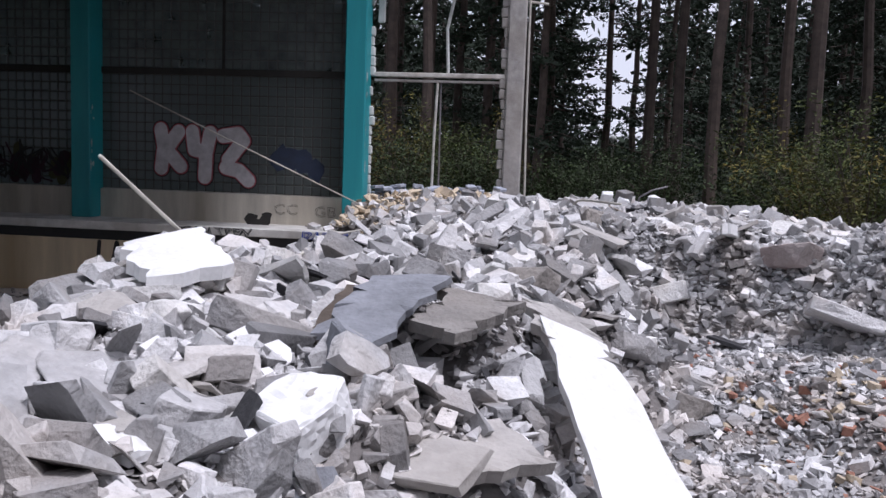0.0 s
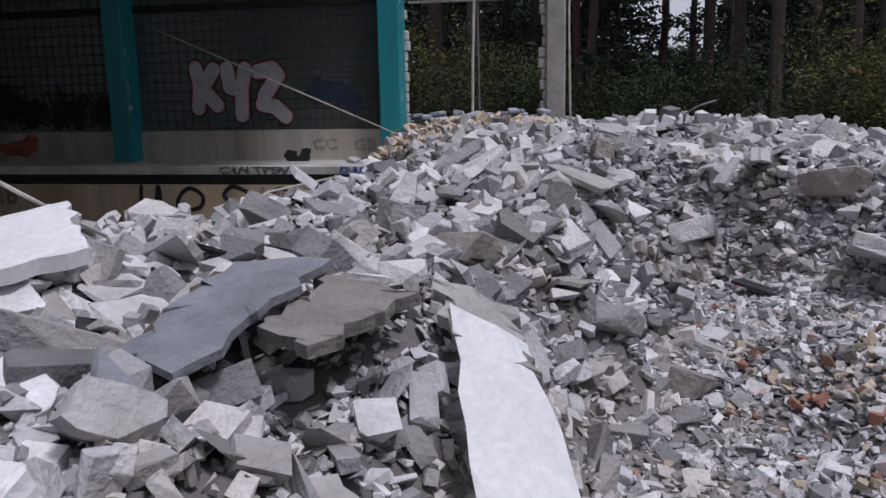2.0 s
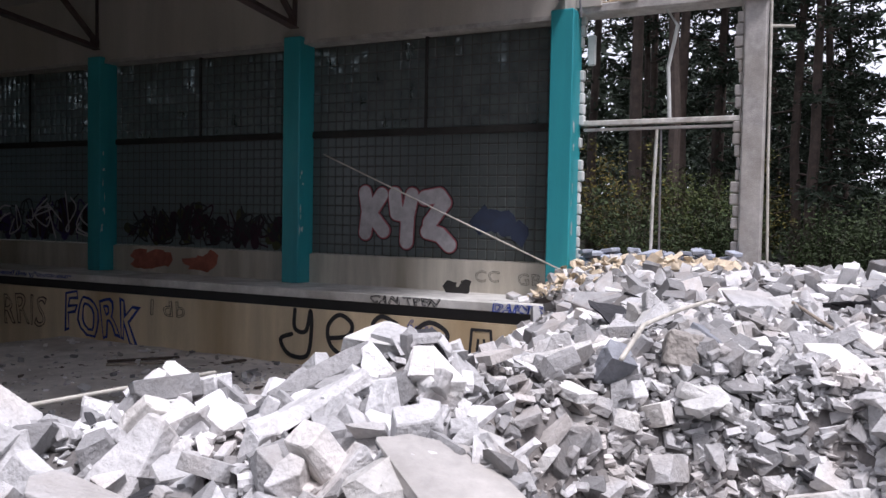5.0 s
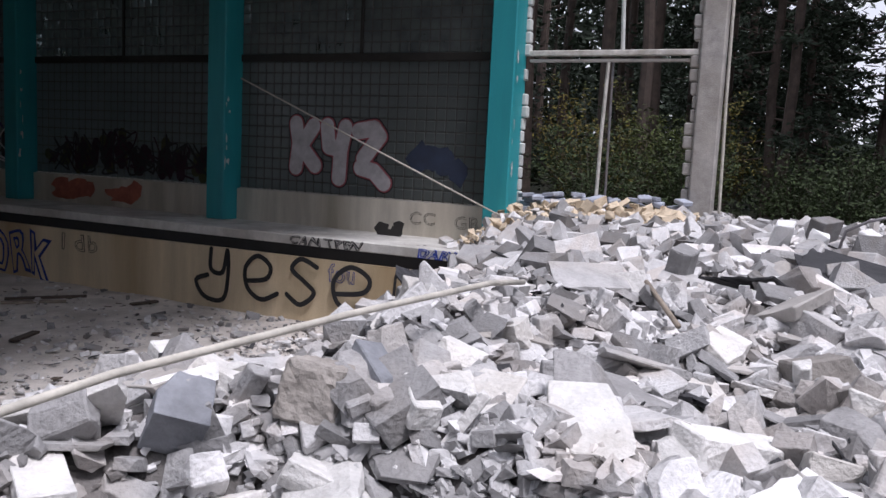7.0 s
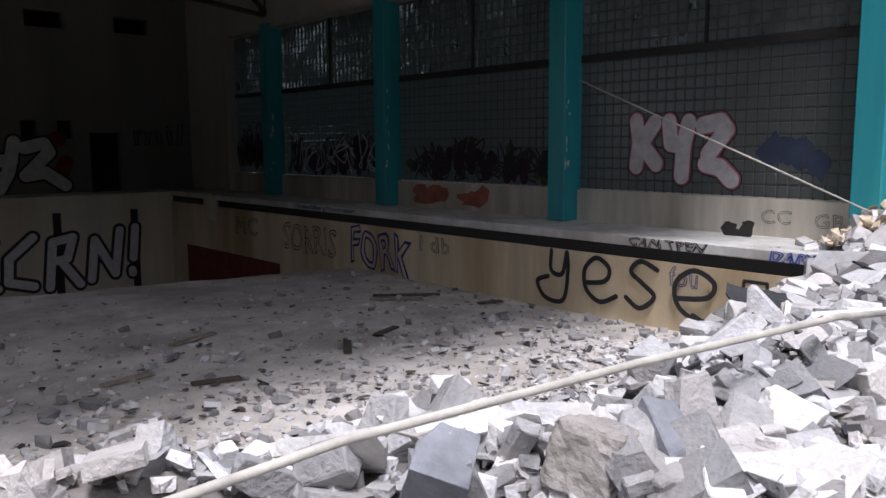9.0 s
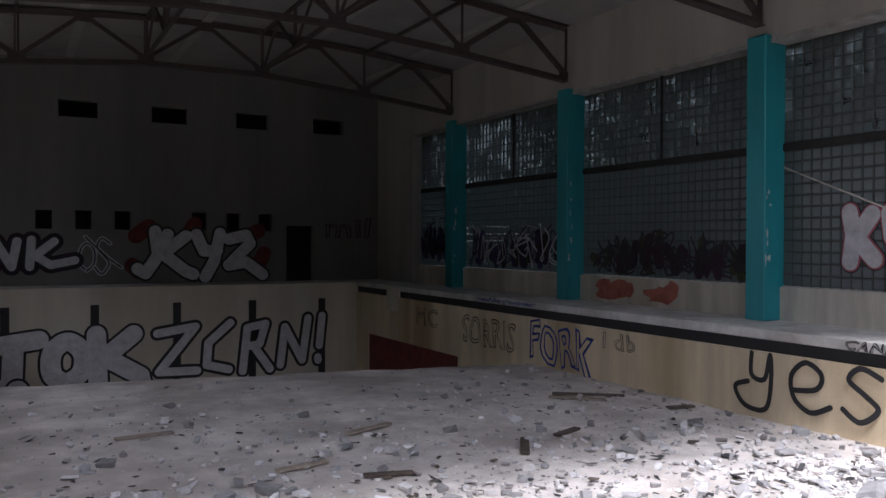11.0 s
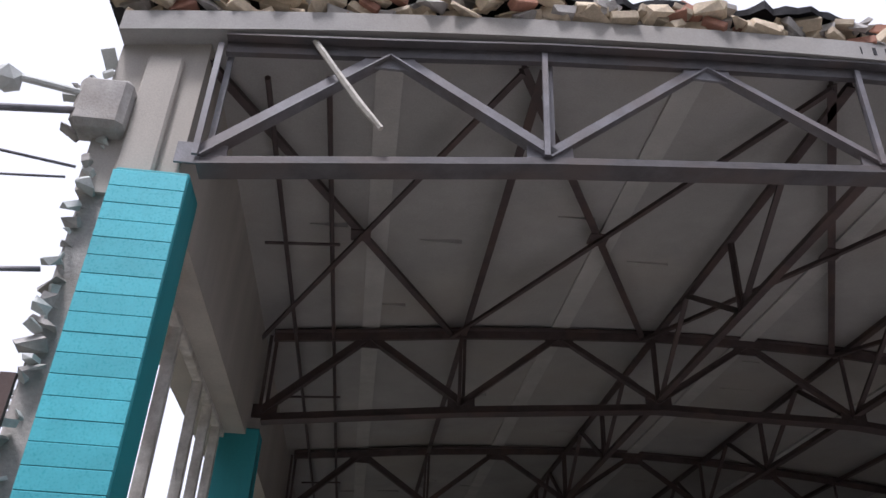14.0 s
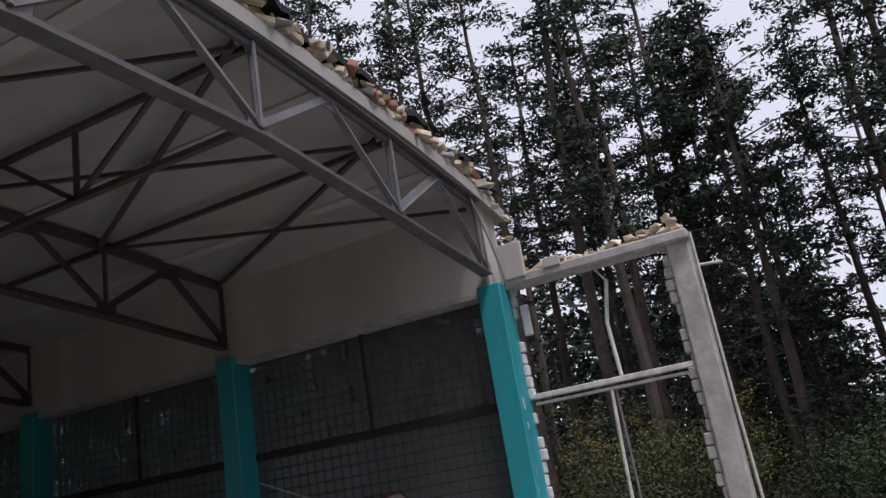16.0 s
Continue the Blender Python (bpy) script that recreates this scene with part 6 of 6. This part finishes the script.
def shrub(seed, w, h, mat, label):
    rng = random.Random(seed)
    ob = base("shrub", pose(0, 0, 0), label, "shrub", "shrubs")
    bm = bmesh.new()
    centres = []
    for _ in range(24):
        a, r = rng.uniform(0, 6.28), w * 0.5 * math.sqrt(rng.random())
        tip = Vector((math.cos(a) * r, math.sin(a) * r, h * rng.uniform(0.45, 1.0) * (1 - 0.45 * (2 * r / w) ** 2)))
        tube(bm, [(0.05 * math.cos(a), 0.05 * math.sin(a), -0.2), tip * 0.5 + Vector((0, 0, 0.15)), tip], [0.02, 0.013, 0.004], 4)
        for q in range(6):
            centres.append(tip * (0.35 + 0.13 * q) + Vector((rng.gauss(0, 0.15), rng.gauss(0, 0.15), rng.gauss(0, 0.1))))
    part("stem", bm, BARK, ob)
    v, f = blade_cloud(rng, centres, 26, 0.062, 0.17, 0.8)
    me = bpy.data.meshes.new("foliage")
    me.from_pydata(v, [], f)
    me.materials.append(mat)
    c = new("foliage", me)
    c.parent = ob
    return ob


def forest():
    rng = random.Random(66)
    models = [pine(1, 21), pine(2, 24), pine(3, 18), pine(4, 22), pine(5, 17, True), pine(6, 13, True)]
    seen = []

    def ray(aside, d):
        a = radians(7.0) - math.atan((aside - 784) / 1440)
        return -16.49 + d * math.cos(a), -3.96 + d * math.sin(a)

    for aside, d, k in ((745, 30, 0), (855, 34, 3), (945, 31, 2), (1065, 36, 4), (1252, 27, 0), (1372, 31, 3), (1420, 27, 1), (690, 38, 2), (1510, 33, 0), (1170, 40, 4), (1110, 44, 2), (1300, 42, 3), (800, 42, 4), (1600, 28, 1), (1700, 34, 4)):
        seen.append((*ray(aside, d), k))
    for az, d, k in ((9.5, 33, 0), (12, 30, 3), (15.5, 28, 1), (18, 33, 0), (20.5, 29, 3), (24, 31, 1), (27, 28, 0),
                     (30.5, 31, 3), (34, 29, 1), (7.5, 30, 4), (4.8, 28, 4), (2.6, 31, 4), (1.2, 36, 5), (6.2, 35, 0), (-4.8, 30, 1), (-6.8, 27, 0)):
        seen.append((-12.7 + d * math.cos(radians(az)), -5.4 + d * math.sin(radians(az)), k))
    tries = 0
    while len(seen) < 118 and tries < 6000:
        tries += 1
        x, y = rng.uniform(11, 60), rng.uniform(-48, 48)
        k = rng.choice((0, 1, 2, 3, 4, 5, 4, 5, 4, 5))
        way = math.degrees(math.atan2(y + 5.5, x + 12.7))
        if -3.6 < way < 2.8 or (-6 < way < 10 and k != 5):
            continue
        if all((x - a) ** 2 + (y - b) ** 2 > 4.5 for a, b, _ in seen):
            seen.append((x, y, k))
    used = set()
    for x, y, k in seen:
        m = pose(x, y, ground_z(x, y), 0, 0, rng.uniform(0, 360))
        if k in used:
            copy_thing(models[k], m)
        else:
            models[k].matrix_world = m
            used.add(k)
    bushes = [shrub(1, 3.4, 4.2, LEAVES, "yellow-green leafy shrub at the edge of the wood"), shrub(2, 2.4, 2.4, LEAVES_SHADED, "low green shrub, darkened for the shade under the trees"), shrub(3, 3.0, 2.9, LEAVES_SHADED, "leafy green shrub, darkened for the shade under the trees")]
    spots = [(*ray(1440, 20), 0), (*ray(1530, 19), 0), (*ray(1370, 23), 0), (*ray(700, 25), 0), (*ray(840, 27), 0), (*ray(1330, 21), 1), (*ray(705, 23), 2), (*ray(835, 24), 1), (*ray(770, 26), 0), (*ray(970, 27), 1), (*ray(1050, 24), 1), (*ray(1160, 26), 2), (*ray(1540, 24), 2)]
    while len(spots) < 75:
        x, y = rng.uniform(7, 34), rng.uniform(-30, 30)
        spots.append((x, y, rng.choice((1, 2, 1, 2, 1, 2, 0))))
    used = set()
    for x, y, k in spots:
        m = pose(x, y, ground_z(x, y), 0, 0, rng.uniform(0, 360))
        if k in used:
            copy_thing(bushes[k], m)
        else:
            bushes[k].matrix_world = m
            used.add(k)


forest()
lamp = base("street_lamp", pose(21.4, -6.9, ground_z(21.4, -6.9)), "thin white street lamp with a globe beside the wood", "lamp")
bm = bmesh.new()
tube(bm, [(0, 0, -0.1), (0, 0, 2.6)], 0.05)
part("pole", bm, CABLE, lamp)
bm = bmesh.new()
bmesh.ops.create_icosphere(bm, subdivisions=2, radius=0.16, matrix=Matrix.Translation((0, 0, 2.7)))
part("globe", bm, CHIP, lamp, smooth=True)


def woods(name, seed, count, blades, size, spread, place, label):
    """A thicket of many blades about points that place(rng) gives."""
    rng = random.Random(seed)
    v, f = blade_cloud(rng, [place(rng) for _ in range(count)], blades, size, spread, 1.0)
    me = bpy.data.meshes.new(name)
    me.from_pydata(v, [], f)
    me.materials.append(NEEDLES)
    tagged(new(name, me), label, "thicket", "", "stuff")


def east(rng):
    """The far side of the wood, lower where it opens towards the road."""
    x, y = rng.uniform(40, 75), rng.uniform(-75, 75)
    way = math.degrees(math.atan2(y + 4, x + 16.5))
    return Vector((x, y, (3.0 if -7.5 < way < -1.0 else 15) * rng.random() ** 1.1 - 0.5))


def undergrowth(rng):
    """Young spruce and brush among the trunks."""
    x, y = rng.uniform(17, 36), rng.uniform(-35, 45)
    way = math.degrees(math.atan2(y + 4, x + 16.5))
    return Vector((x, y, ground_z(x, y) + (0.9 if -7.5 < way < -1.0 else 6.5) * rng.random() ** 1.6))


def unseen_wood(rng):
    """Unseen wood added behind and beside the ruin, to keep the hall dark."""
    a, r = rng.uniform(math.pi * 0.8, math.pi * 1.78), rng.uniform(34, 60)
    return Vector((-6 + r * math.cos(a), -2 + r * math.sin(a), 17 * rng.random() ** 0.9))


woods("far_woods", 90, 4300, 22, 0.55, 1.3, east, "dense dark thicket deep in the wood")
woods("undergrowth", 91, 1500, 40, 0.16, 0.55, undergrowth, "dark young growth between the trunks")
# out of view: blocks low sky light from reaching deep into the hall
woods("far_woods", 92, 3200, 20, 0.7, 1.6, unseen_wood, "unseen dark wood closing the clearing, added to block low sky light")
